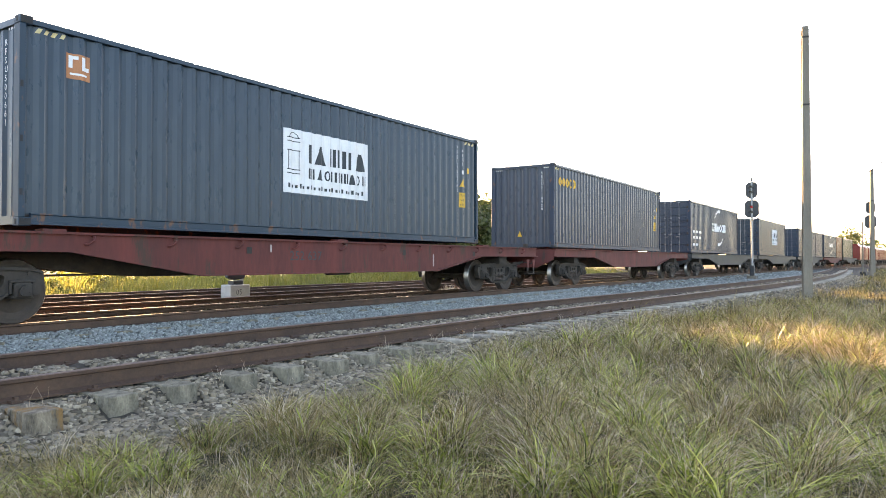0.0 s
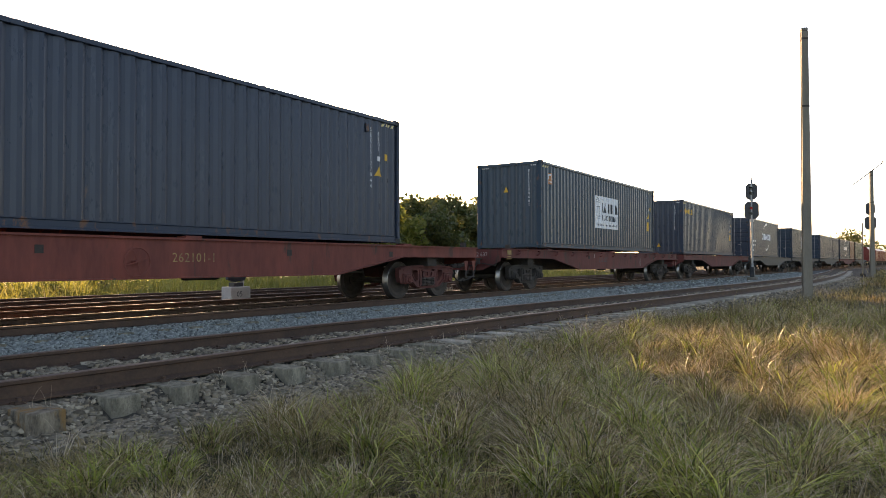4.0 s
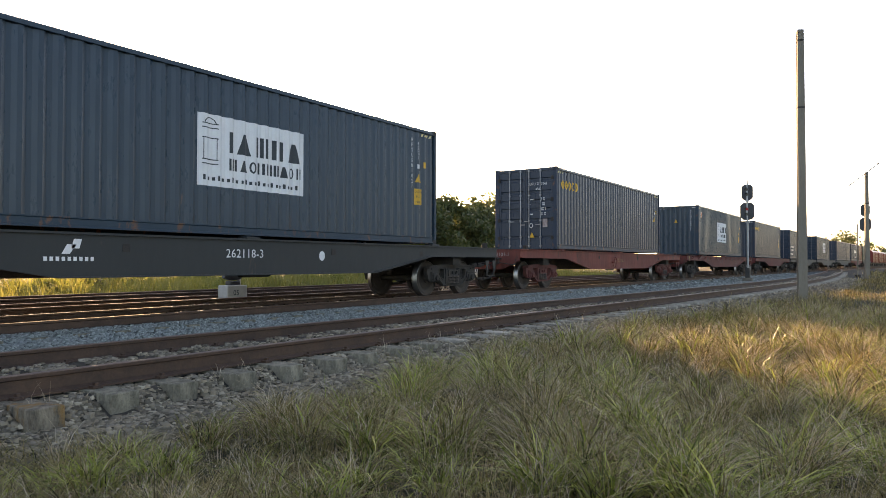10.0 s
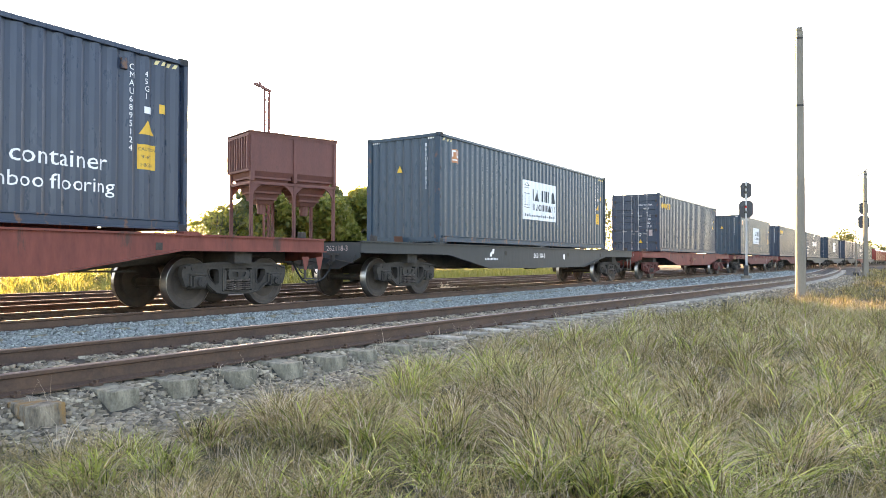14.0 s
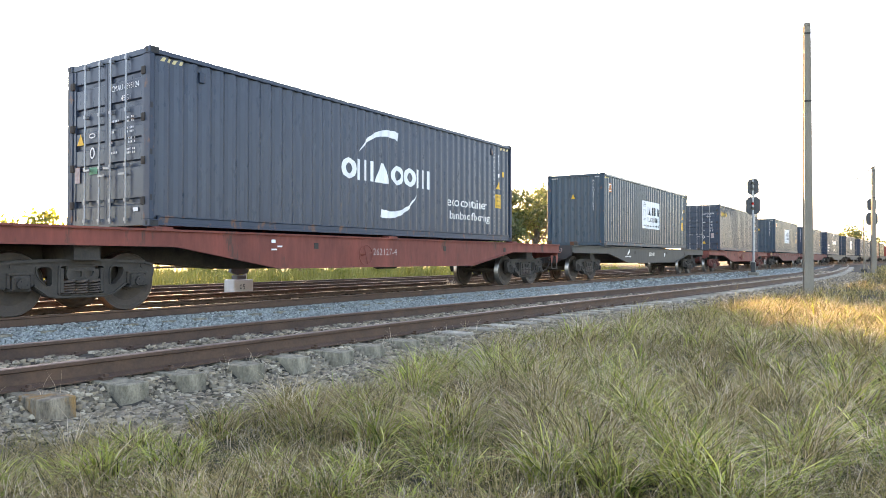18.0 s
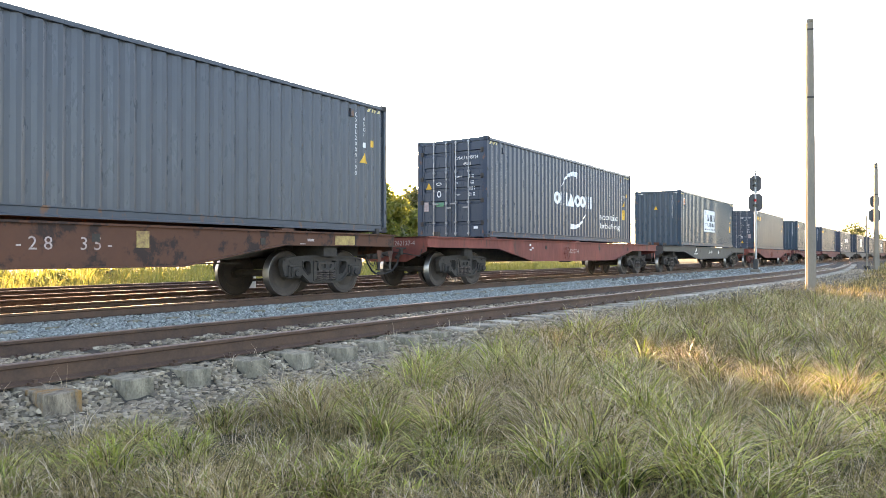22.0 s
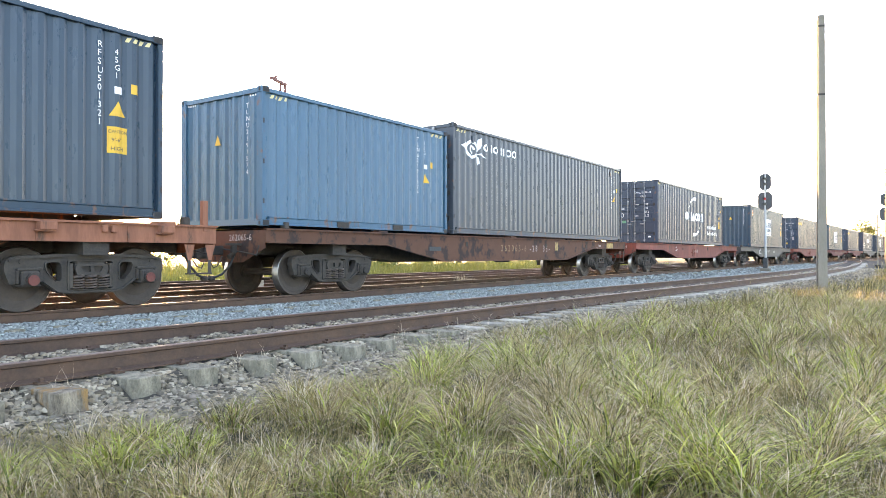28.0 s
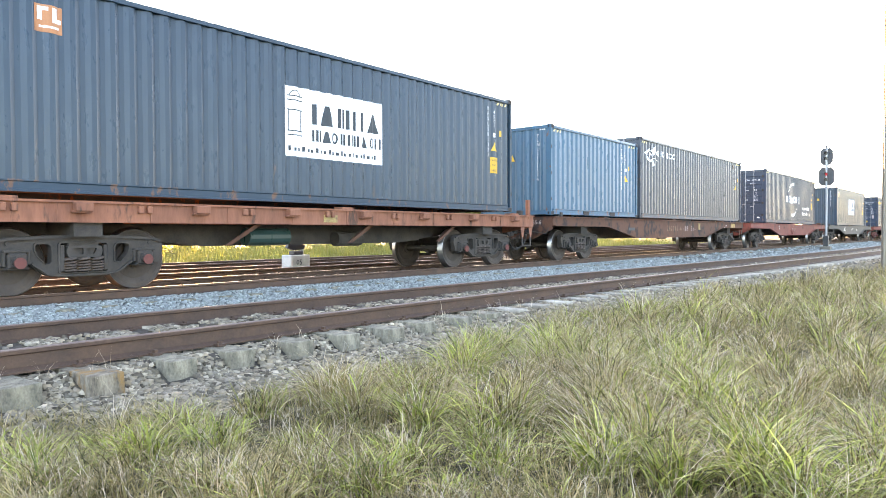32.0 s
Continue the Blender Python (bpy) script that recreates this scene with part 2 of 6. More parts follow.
M["leaf_light"] = mat("light_tree_leaves", (0.9, 0.9, 0.9), (0.75, 0.8, 0.7), rough=0.5, bump=0, scale=0.4, fine=3, translucent=0.5,
                      per_island=[(0.17, 0.20, 0.035), (0.28, 0.27, 0.06), (0.13, 0.15, 0.035)])
M["bark"] = mat("bark", (0.12, 0.095, 0.07), (0.07, 0.055, 0.04), rough=0.9, scale=6, fine=40, bump=0.6, stretch=(1, 1, 0.3))
M["concrete_pole"] = mat("weathered_pole_concrete", (0.25, 0.215, 0.165), (0.15, 0.13, 0.098), rough=0.9, scale=1.5, fine=40, bump=0.4, stretch=(1, 1, 0.2), spots=(0.10, 0.10, 0.085), spot_scale=2.0, spot_at=0.6)
M["block_white"] = mat("whitewashed_concrete", (0.62, 0.61, 0.57), (0.42, 0.40, 0.36), rough=0.85, bump=0.3)
M["signal_black"] = mat("signal_black_paint", (0.03, 0.032, 0.033), (0.05, 0.05, 0.05), rough=0.5, bump=0.05)
M["signal_mast"] = mat("aluminium_mast_paint", (0.42, 0.43, 0.42), (0.3, 0.3, 0.29), rough=0.5, metal=0.3, bump=0.1)
M["silo_rust"] = mat("rusted_bin_steel", (0.18, 0.066, 0.052), (0.11, 0.045, 0.038), rough=0.75, metal=0.1, scale=1.2, fine=20, bump=0.2, stretch=(1, 1, 0.3), spots=(0.07, 0.04, 0.03), spot_scale=1.5)
M["tank_green"] = paint("brake_tank_green", (0.018, 0.045, 0.038))


def glow(name, c, strength):
    m = bpy.data.materials.new(name)
    m.use_nodes = True
    b = m.node_tree.nodes["Principled BSDF"]
    b.inputs["Base Color"].default_value = (*c, 1)
    b.inputs["Emission Color"].default_value = (*c, 1)
    b.inputs["Emission Strength"].default_value = strength
    return m


M["red_lamp"] = glow("red_signal_lamp", (0.5, 0.02, 0.02), 0.03)
M["dark_lens"] = mat("unlit_lens_glass", (0.05, 0.05, 0.05), rough=0.15, bump=0)


# ---- mesh helpers ----
def part(name, bm, material, parent, label=""):
    """Links a bmesh as one mesh object under a thing or a part."""
    me = bpy.data.meshes.new(name)
    bm.to_mesh(me)
    bm.free()
    me.materials.append(M[material] if isinstance(material, str) else material)
    ob = new(name, me)
    ob.parent = parent
    return tagged(ob, label)


def share(name, me, m, parent, label=""):
    """Another object on a mesh that exists already."""
    ob = new(name, me)
    ob.parent = parent
    ob.matrix_local = m
    return tagged(ob, label)


def thing(name, label, category, m=None, group="", kind=""):
    ob = new(name)
    ob.empty_display_size = 0.2
    if m is not None:
        ob.matrix_world = m
    return tagged(ob, label, category, group, kind)


def flat(name, verts, faces, material, parent=None, smooth=False, label=""):
    me = bpy.data.meshes.new(name)
    me.from_pydata(verts, [], faces)
    if smooth:
        me.polygons.foreach_set("use_smooth", [True] * len(me.polygons))
    me.materials.append(M[material] if isinstance(material, str) else material)
    ob = new(name, me)
    ob.parent = parent
    return tagged(ob, label)


def box(bm, x0, x1, y0, y1, z0, z1, bevel=0.0):
    r = bmesh.ops.create_cube(bm, size=1.0)["verts"]
    for v in r:
        v.co = Vector((x0 + (v.co.x + 0.5) * (x1 - x0), y0 + (v.co.y + 0.5) * (y1 - y0), z0 + (v.co.z + 0.5) * (z1 - z0)))
    if bevel:
        es = list({e for v in r for e in v.link_edges})
        bmesh.ops.bevel(bm, geom=es, offset=bevel, segments=1, affect="EDGES")
    return r


def boxes(*specs, bevel=0.0):
    bm = bmesh.new()
    for s in specs:
        box(bm, *s, bevel=bevel)
    return bm


def tube(bm, a, b, r, r2=None, n=10, caps=True):
    a, b = Vector(a), Vector(b)
    d = b - a
    m = Matrix.Translation((a + b) / 2) @ d.to_track_quat("Z", "Y").to_matrix().to_4x4()
    return bmesh.ops.create_cone(bm, cap_ends=caps, segments=n, radius1=r, radius2=r if r2 is None else r2, depth=d.length, matrix=m)["verts"]


def tubes(*specs, n=10):
    bm = bmesh.new()
    for s in specs:
        tube(bm, *s, n=n)
    return bm


def pipe(points, r, n=6):
    """A round bar bent along points."""
    bm = bmesh.new()
    rings = []
    pts = [Vector(p) for p in points]
    for i, p in enumerate(pts):
        d = (pts[min(i + 1, len(pts) - 1)] - pts[max(i - 1, 0)]).normalized()
        q = d.to_track_quat("Z", "Y")
        rings.append([bm.verts.new(p + q @ Vector((r * math.cos(a), r * math.sin(a), 0))) for a in [2 * math.pi * k / n for k in range(n)]])
    for a, b in zip(rings, rings[1:]):
        for k in range(n):
            bm.faces.new((a[k], a[(k + 1) % n], b[(k + 1) % n], b[k]))
    bm.faces.new(rings[0][::-1])
    bm.faces.new(rings[-1])
    return bm


def extrude_profile(pts, axis, a, b, bm=None):
    """A solid from a closed profile; axis 'y': pts are (x, z) drawn out from y=a to y=b; 'x': pts are (y, z)."""
    bm = bm or bmesh.new()
    put = (lambda p, t: (p[0], t, p[1])) if axis == "y" else (lambda p, t: (t, p[0], p[1]))
    A = [bm.verts.new(put(p, a)) for p in pts]
    B = [bm.verts.new(put(p, b)) for p in pts]
    n = len(pts)
    for i in range(n):
        bm.faces.new((A[i], A[(i + 1) % n], B[(i + 1) % n], B[i]))
    bm.faces.new(A[::-1])
    bm.faces.new(B)
    bmesh.ops.recalc_face_normals(bm, faces=bm.faces[:])
    return bm


def lathe(profile, n=24, axis="y", smooth=False):
    """Turns a profile of (radius, along) round the axis."""
    bm = bmesh.new()
    rings = []
    for r, t in profile:
        ring = []
        for k in range(n):
            a = 2 * math.pi * k / n
            ring.append(bm.verts.new((r * math.cos(a), t, r * math.sin(a)) if axis == "y" else (r * math.cos(a), r * math.sin(a), t)))
        rings.append(ring)
    for a, b in zip(rings, rings[1:]):
        for k in range(n):
            bm.faces.new((a[k], a[(k + 1) % n], b[(k + 1) % n], b[k]))
    bm.faces.new(rings[0])
    bm.faces.new(rings[-1][::-1])
    bmesh.ops.recalc_face_normals(bm, faces=bm.faces[:])
    return bm

# ---- lines of the tracks ----
def spline(xs, ys):
    """A smooth curve through a few plan points (Catmull-Rom in x)."""
    xs, ys = np.array(xs, float), np.array(ys, float)
    mid = np.gradient(ys, xs)

    def f(x):
        x = np.clip(np.asarray(x, float), xs[0], xs[-1])
        i = np.clip(np.searchsorted(xs, x) - 1, 0, len(xs) - 2)
        h = xs[i + 1] - xs[i]
        u = (x - xs[i]) / h
        return ((1 + 2 * u) * (1 - u) ** 2 * ys[i] + u * (1 - u) ** 2 * h * mid[i] + u * u * (3 - 2 * u) * ys[i + 1] + u * u * (u - 1) * h * mid[i + 1])
    return f


TRAIN_Y = 11.294


def train_line(x, shift=0.0):
    x = np.asarray(x, float)
    c = 2.06e-4
    bend = np.where(x < 25, 0, np.where(x < 120, c * (x - 25) ** 2, c * 95 ** 2 + 2 * c * 95 * (x - 120)))
    return TRAIN_Y + shift - bend


near_line = spline([-30, 0, 10, 20, 30, 45, 63, 88, 115, 160], [6.45, 6.25, 6.02, 5.50, 4.98, 4.68, 5.2, 6.5, 8.2, 5.2])
NEAR_Z = 0.03
grass_edge = spline([-10, 1.5, 2.8, 4, 6, 10, 16, 24, 34, 60, 110, 200], [4.7, 4.6, 4.35, 4.15, 4.3, 4.15, 3.6, 3.0, 2.45, 2.3, 3.5, 0.0])
BACK_SHIFT, BACK2_SHIFT = 3.33, 6.85


def smooth(a, b, v):
    u = np.clip((v - a) / (b - a), 0, 1)
    return u * u * (3 - 2 * u)


def ground_z(x, y):
    x, y = np.asarray(x, float), np.asarray(y, float)
    z = -0.52 + 0.05 * np.sin(x * 0.23 + 1) * np.cos(y * 0.31) + 0.03 * np.sin(x * 0.9 + y * 0.7)
    z = np.where(y > 13, -0.30, z)
    dn = y - near_line(x)
    z = np.maximum(z, np.where(dn < 0, -0.175 - 0.14 * smooth(0.95, 1.3, -dn) * (1 - 0.85 * smooth(5.0, 8.0, x)) - 0.14 * smooth(1.4, 2.6, -dn), -0.13 - 0.33 * smooth(1.15, 2.3, dn)))
    dt = y - train_line(x)
    bed = np.where(dt < 0, -0.16 - 0.34 * np.clip((-dt - 0.95) / 1.5, 0, 1), -0.12 - 0.2 * smooth(1.4, 2.2, dt))
    inside = np.abs(dt) < 0.68
    bed = np.where(inside, -0.12, bed)
    z = np.maximum(z, bed)
    for s in (BACK_SHIFT, BACK2_SHIFT):
        z = np.maximum(z, -0.13 - 0.25 * smooth(1.2, 2.2, np.abs(dt - s)))
    return z


def stops(*spans):
    out = []
    for a, b, d in spans:
        out += list(np.arange(a, b, d))
    return np.array(out)


gx = stops((-300, -40, 20), (-40, -4, 2), (-4, 0, 0.5), (0, 14, 0.16), (14, 40, 0.4), (40, 120, 1.5), (120, 300, 8), (300, 1600, 80), (1600, 2600, 250))
gy = stops((-1500, -300, 150), (-300, -20, 20), (-20, -2, 1.5), (-2, 3, 0.3), (3, 13, 0.12), (13, 22, 0.35), (22, 60, 2), (60, 300, 20), (300, 1600, 100), (1600, 2600, 250))
GX, GY = np.meshgrid(gx, gy, indexing="ij")
GZ = ground_z(GX, GY) + np.random.normal(0, 0.012, GX.shape) * (np.abs(GX) < 60)
nx, ny = GX.shape
verts = np.stack([GX, GY, GZ], -1).reshape(-1, 3)
idx = np.arange(nx * ny).reshape(nx, ny)
faces = np.stack([idx[:-1, :-1], idx[1:, :-1], idx[1:, 1:], idx[:-1, 1:]], -1).reshape(-1, 4)
ground = flat("ground", verts.tolist(), faces.tolist(), "soil", smooth=True)
tagged(ground, "grassy soil with stony railway ballast along the tracks", "ground", kind="structure")
for k in ("ballast", "ballast_blue", "ballast_dark"):
    ground.data.materials.append(M[k])
cx, cy = verts[faces].mean(1)[:, 0], verts[faces].mean(1)[:, 1]
slot = np.zeros(len(faces), int)
slot[(cy > grass_edge(cx) - 0.1) & (cy < train_line(cx) + 9.0)] = 1
slot[(cy > near_line(cx) + 0.95) & (cy < train_line(cx) + 0.6)] = 2
slot[(cy > train_line(cx) - 0.85) & (cy < train_line(cx) + 8.4)] = 3
slot[np.abs(cx) > 400] = 0
ground.data.polygons.foreach_set("material_index", slot.tolist())

# ---- rails and sleepers ----
RAIL = [(-0.070, -0.165), (0.070, -0.165), (0.070, -0.152), (0.012, -0.130), (0.010, -0.042), (0.035, -0.032), (0.036, -0.006),
        (0.028, 0.0), (-0.028, 0.0), (-0.036, -0.006), (-0.035, -0.032), (-0.010, -0.042), (-0.012, -0.130), (-0.070, -0.152)]


def rail(name, line, z, xs, parent):
    n = len(RAIL)
    ys = line(xs)
    slope = np.gradient(ys, xs)
    vs = []
    for x, y, s in zip(xs, ys, slope):
        w = math.hypot(1, s)
        vs += [(x - s / w * py, y + py / w, z + pz) for py, pz in RAIL]
    fs = [(i * n + k, i * n + (k + 1) % n, (i + 1) * n + (k + 1) % n, (i + 1) * n + k) for i in range(len(xs) - 1) for k in range(n)]
    ob = flat(name, vs, fs, "rail_side", parent)
    ob.data.materials.append(M["rail_top"])
    for p in ob.data.polygons:
        if p.index % n in (6, 7, 8):
            p.material_index = 1
    return ob


def sleeper_mesh(length, width, height):
    bm = bmesh.new()
    h = length / 2
    pts = [(-h, 0), (-h, -height), (h, -height), (h, 0), (0.45, 0), (0.35, -0.025), (-0.35, -0.025), (-0.45, 0)]
    extrude_profile([(a, b) for a, b in pts], "x", -width / 2, width / 2, bm)
    for v in bm.verts:
        if v.co.z > -0.05:
            v.co.x *= 0.93
        v.co += Vector((random.uniform(-0.008, 0.008), random.uniform(-0.012, 0.012), random.uniform(-0.006, 0.006)))
    bmesh.ops.bevel(bm, geom=bm.edges[:], offset=0.007, segments=1, affect="EDGES")
    bmesh.ops.subdivide_edges(bm, edges=bm.edges[:], cuts=2)
    for v in bm.verts:
        v.co += 0.003 * noise.noise_vector(v.co * 9 + Vector((width, len(bpy.data.meshes), 0)))
    me = bpy.data.meshes.new("sleeper")
    bm.to_mesh(me)
    bm.free()
    me.materials.append(M["sleeper"])
    return me


SLEEPERS = [sleeper_mesh(2.5, 0.25, 0.28) for _ in range(5)]
PALE_SLEEPERS = [me.copy() for me in SLEEPERS]
for me in PALE_SLEEPERS:
    me.materials[0] = M["sleeper_pale"]
clip_bm = boxes((-0.04, 0.04, -0.035, 0.035, 0, 0.022), (-0.014, 0.014, -0.02, 0.02, 0.02, 0.045))
CLIP = bpy.data.meshes.new("rail_clip")
clip_bm.to_mesh(CLIP)
clip_bm.free()
CLIP.materials.append(M["rail_side"])


def track(label, line, z, x0, x1, first, last, pitch, lift=-0.165, clips=0):
    t = thing("railway_track", label, "railway track", kind="structure")
    xs = np.arange(x0, x1, 1.0)
    for side in (-0.7525, 0.7525):
        rail("rail", lambda x, s=side: line(x) + s, z, xs, t)
    x, k = first, 0
    while x < last:
        me = random.choice(SLEEPERS)
        # farther along, the sleepers take the paler concrete
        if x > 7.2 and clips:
            me = PALE_SLEEPERS[k % 5]
        if k == 38 and clips:
            me = me.copy()
            me.materials[0] = M["sleeper_rusty"]
        share("sleeper", me, pose(x + random.uniform(-0.03, 0.03), float(line(x)) + random.uniform(-0.05, 0.05), z + lift - 0.004, 0, 0, random.uniform(-1.2, 1.2)), t)
        if 30 < k < clips:
            for s in (-0.7525 - 0.10, -0.7525 + 0.10, 0.7525 - 0.10, 0.7525 + 0.10):
                share("rail_clip", CLIP, pose(x, float(line(x)) + s, z - 0.165, 0, 0, 0), t)
        x += pitch
        k += 1
    return t


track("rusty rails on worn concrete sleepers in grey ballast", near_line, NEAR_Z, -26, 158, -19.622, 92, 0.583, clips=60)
track("rails of the train's line, half sunk in blue-grey ballast", train_line, 0.0, -40, 380, 2.0, 70, 0.62, lift=-0.185)
track("back track with brown rails behind the train", lambda x: train_line(x, BACK_SHIFT), 0.0, -20, 300, 3.0, 60, 0.62)
track("farther back track with sunlit rails", lambda x: train_line(x, BACK2_SHIFT), 0.0, -20, 300, 5.0, 60, 0.62)


# ---- stones, in one mesh for each kind of ballast ----
def stones(name, label, material, x, y, z, size):
    n = len(x)
    corner = np.array([(a, b, c) for a in (-1, 1) for b in (-1, 1) for c in (-1, 1)], float)
    quad = np.array([(0, 1, 3, 2), (4, 6, 7, 5), (0, 4, 5, 1), (2, 3, 7, 6), (1, 5, 7, 3)])
    v = corner[None] * np.random.uniform(0.35, 0.75, (n, 8, 3))
    a, b = np.random.uniform(0, 6.28, n), np.random.uniform(-0.7, 0.7, n)
    ca, sa, cb, sb = np.cos(a), np.sin(a), np.cos(b), np.sin(b)
    vx, vy, vz = v[..., 0], v[..., 1] * 0.85, v[..., 2] * 0.62
    vy, vz = vy * cb[:, None] - vz * sb[:, None], vy * sb[:, None] + vz * cb[:, None]
    vx, vy = vx * ca[:, None] - vy * sa[:, None], vx * sa[:, None] + vy * ca[:, None]
    v = np.stack([vx, vy, vz], -1) * size[:, None, None] + np.stack([x, y, z], -1)[:, None]
    f = (quad[None] + 8 * np.arange(n)[:, None, None]).reshape(-1, 4)
    me = bpy.data.meshes.new(name)
    me.vertices.add(n * 8)
    me.vertices.foreach_set("co", v.reshape(-1))
    me.loops.add(len(f) * 4)
    me.loops.foreach_set("vertex_index", f.reshape(-1))
    me.polygons.add(len(f))
    me.polygons.foreach_set("loop_start", np.arange(0, len(f) * 4, 4))
    me.update(calc_edges=True)
    me.materials.append(M[material])
    return tagged(new(name, me), label, "ballast", kind="stuff")


def scatter(n, x0, x1, lo, hi, near=2.0):
    """Points between two lines, denser towards the small x end."""
    u = np.random.rand(n)
    x = x0 + (x1 - x0) * u ** near
    a, b = lo(x), hi(x)
    return x, a + (b - a) * np.random.rand(n)


def ballast(name, label, material, n, x0, x1, lo, hi, s0, s1, near=1.5, zup=0.01):
    x, y = scatter(n, x0, x1, lo, hi, near)
    d = np.abs(np.abs(y - near_line(x)) - 0.7525)
    keep = d > 0.09
    keep &= np.abs(np.abs(y - train_line(x)) - 0.7525) > 0.09
    phase = np.abs(np.mod(x - 0.2 + 0.2915, 0.583) - 0.2915)
    keep &= ~((phase < 0.14) & (np.abs(y - near_line(x)) < 1.26) & (np.random.rand(len(x)) < 0.94))
    x, y = x[keep], y[keep]
    size = np.random.uniform(s0, s1, len(x)) * (1 + 0.012 * x)
    stones(name, label, material, x, y, ground_z(x, y) + zup, size)


ballast("ballast_stones", "grey and brown crushed ballast stones beside the sleepers", "stone", 42000, 1.2, 16, lambda x: grass_edge(x) - 0.4, lambda x: near_line(x) + 1.2, 0.014, 0.048, zup=0.012)
ballast("ballast_stones", "grey crushed stones along the farther stretch of track", "stone", 22000, 9, 60, lambda x: grass_edge(x) - 0.2, lambda x: near_line(x) + 1.2, 0.022, 0.05, zup=-0.004)
ballast("fresh_ballast_stones", "blue-grey crushed ballast stones between the tracks", "stone_blue", 62000, 2.0, 26, lambda x: near_line(x) + 1.0, lambda x: train_line(x) - 0.86, 0.014, 0.036)
ballast("fresh_ballast_stones", "blue-grey ballast stones between the farther tracks", "stone_blue", 7000, 24, 80, lambda x: near_line(x) + 1.0, lambda x: train_line(x) - 0.5, 0.03, 0.07)
ballast("ballast_stones", "dark brown ballast stones between the rails of the train and behind it", "stone_dark", 9000, 3, 45, lambda x: train_line(x) - 0.65, lambda x: train_line(x) + 8.5, 0.03, 0.07)

ballast("ballast_stones", "small crushed stones on the shoulder of the track", "stone", 22000, 1.2, 8, lambda x: grass_edge(x) - 0.55, lambda x: near_line(x) - 1.0, 0.010, 0.036, near=1.2, zup=0.006)
ballast("ballast_stones", "crushed stones along the track before the grass", "stone", 9000, -14, 1.4, lambda x: grass_edge(x) - 0.4, lambda x: near_line(x) + 1.2, 0.02, 0.05, near=1.0)
ballast("fresh_ballast_stones", "blue-grey ballast stones beside the approaching train", "stone_blue", 6000, -14, 2.2, lambda x: near_line(x) + 1.0, lambda x: train_line(x) - 0.5, 0.025, 0.06, near=1.0)
# ---- containers ----
# local axes of a container: x from its rear end, y from its near side, z from its foot
def wave(x, pitch=0.278, depth=0.036):
    """Depth of the corrugated side behind its outer face."""
    u = np.mod(x, pitch) / pitch
    return depth * np.interp(u, [0, 0.26, 0.5, 0.76, 1.0], [0, 0, 1, 1, 0])


def breaks(a, b, pitch=0.278):
    out = [a]
    k = math.floor(a / pitch)
    while k * pitch < b:
        out += [v for v in (k * pitch + f * pitch for f in (0, 0.26, 0.5, 0.76)) if a < v < b]
        k += 1
    return out + [b]


def corrugated(length, z0, z1, y, out, axis="x", start=0.0):
    """A corrugated sheet; out: -1 faces the camera side, 1 the other."""
    vs, fs = [], []
    br = breaks(start, length)
    for x in br:
        d = y - out * float(wave(x))
        for z in (z0, z1):
            vs.append((x, d, z) if axis == "x" else (d, x, z))
    for i in range(len(br) - 1):
        fs.append((2 * i, 2 * i + 2, 2 * i + 3, 2 * i + 1))
    return vs, fs


def on_wave(bm, y=0.036, eps=0.005):
    """Lays a flat drawing in x, z onto the corrugated near side, as paint."""
    x0, x1 = min(v.co.x for v in bm.verts), max(v.co.x for v in bm.verts)
    for x in breaks(x0, x1)[1:-1]:
        bmesh.ops.bisect_plane(bm, geom=bm.verts[:] + bm.edges[:] + bm.faces[:], plane_co=(x, 0, 0), plane_no=(1, 0, 0))
    for v in bm.verts:
        v.co.y = y + float(wave(v.co.x)) - eps


def poly(bm, pts):
    try:
        return bm.faces.new([bm.verts.new((p[0], 0, p[1])) for p in pts])
    except ValueError:
        return None


def rects(*rs):
    bm = bmesh.new()
    for x0, z0, x1, z1 in rs:
        poly(bm, [(x0, z0), (x1, z0), (x1, z1), (x0, z1)])
    return bm


def ring(bm, cx, cz, rx, rz, w, a0=0, a1=360, n=24, taper=False):
    """An elliptic band in x, z."""
    prev = None
    for i in range(n + 1):
        a = radians(a0 + (a1 - a0) * i / n)
        k = w * ((1 - i / n) ** 0.8 if taper else 1)
        o = (cx + rx * math.cos(a), cz + rz * math.sin(a))
        q = (cx + (rx - k) * math.cos(a), cz + (rz - k) * math.sin(a))
        if prev and (k > 0.001 or prev[2] > 0.001):
            if k < 0.001:
                poly(bm, [prev[0], o, prev[1]])
            elif prev[2] < 0.001:
                poly(bm, [prev[0], o, q])
            else:
                poly(bm, [prev[0], o, q, prev[1]])
        prev = (o, q, k)


def lettering(text, size, spacing=1.0):
    """Text as a flat mesh in x, z with its lower left corner at the origin."""
    cu = bpy.data.curves.new("lettering", "FONT")
    cu.body, cu.size, cu.space_character, cu.resolution_u = text, size, spacing, 2
    ob = bpy.data.objects.new("lettering", cu)
    me = bpy.data.meshes.new_from_object(ob)
    bpy.data.objects.remove(ob)
    bm = bmesh.new()
    bm.from_mesh(me)
    bpy.data.meshes.remove(me)
    bpy.data.curves.remove(cu)
    for v in bm.verts:
        v.co = Vector((v.co.x, 0, v.co.y))
    return bm


def shift(bm, dx, dz, sx=1.0, sz=1.0):
    for v in bm.verts:
        v.co.x, v.co.z = v.co.x * sx + dx, v.co.z * sz + dz
    return bm


def merge(bm, other):
    me = bpy.data.meshes.new("temp")
    other.to_mesh(me)
    other.free()
    bm.from_mesh(me)
    bpy.data.meshes.remove(me)
    return bm


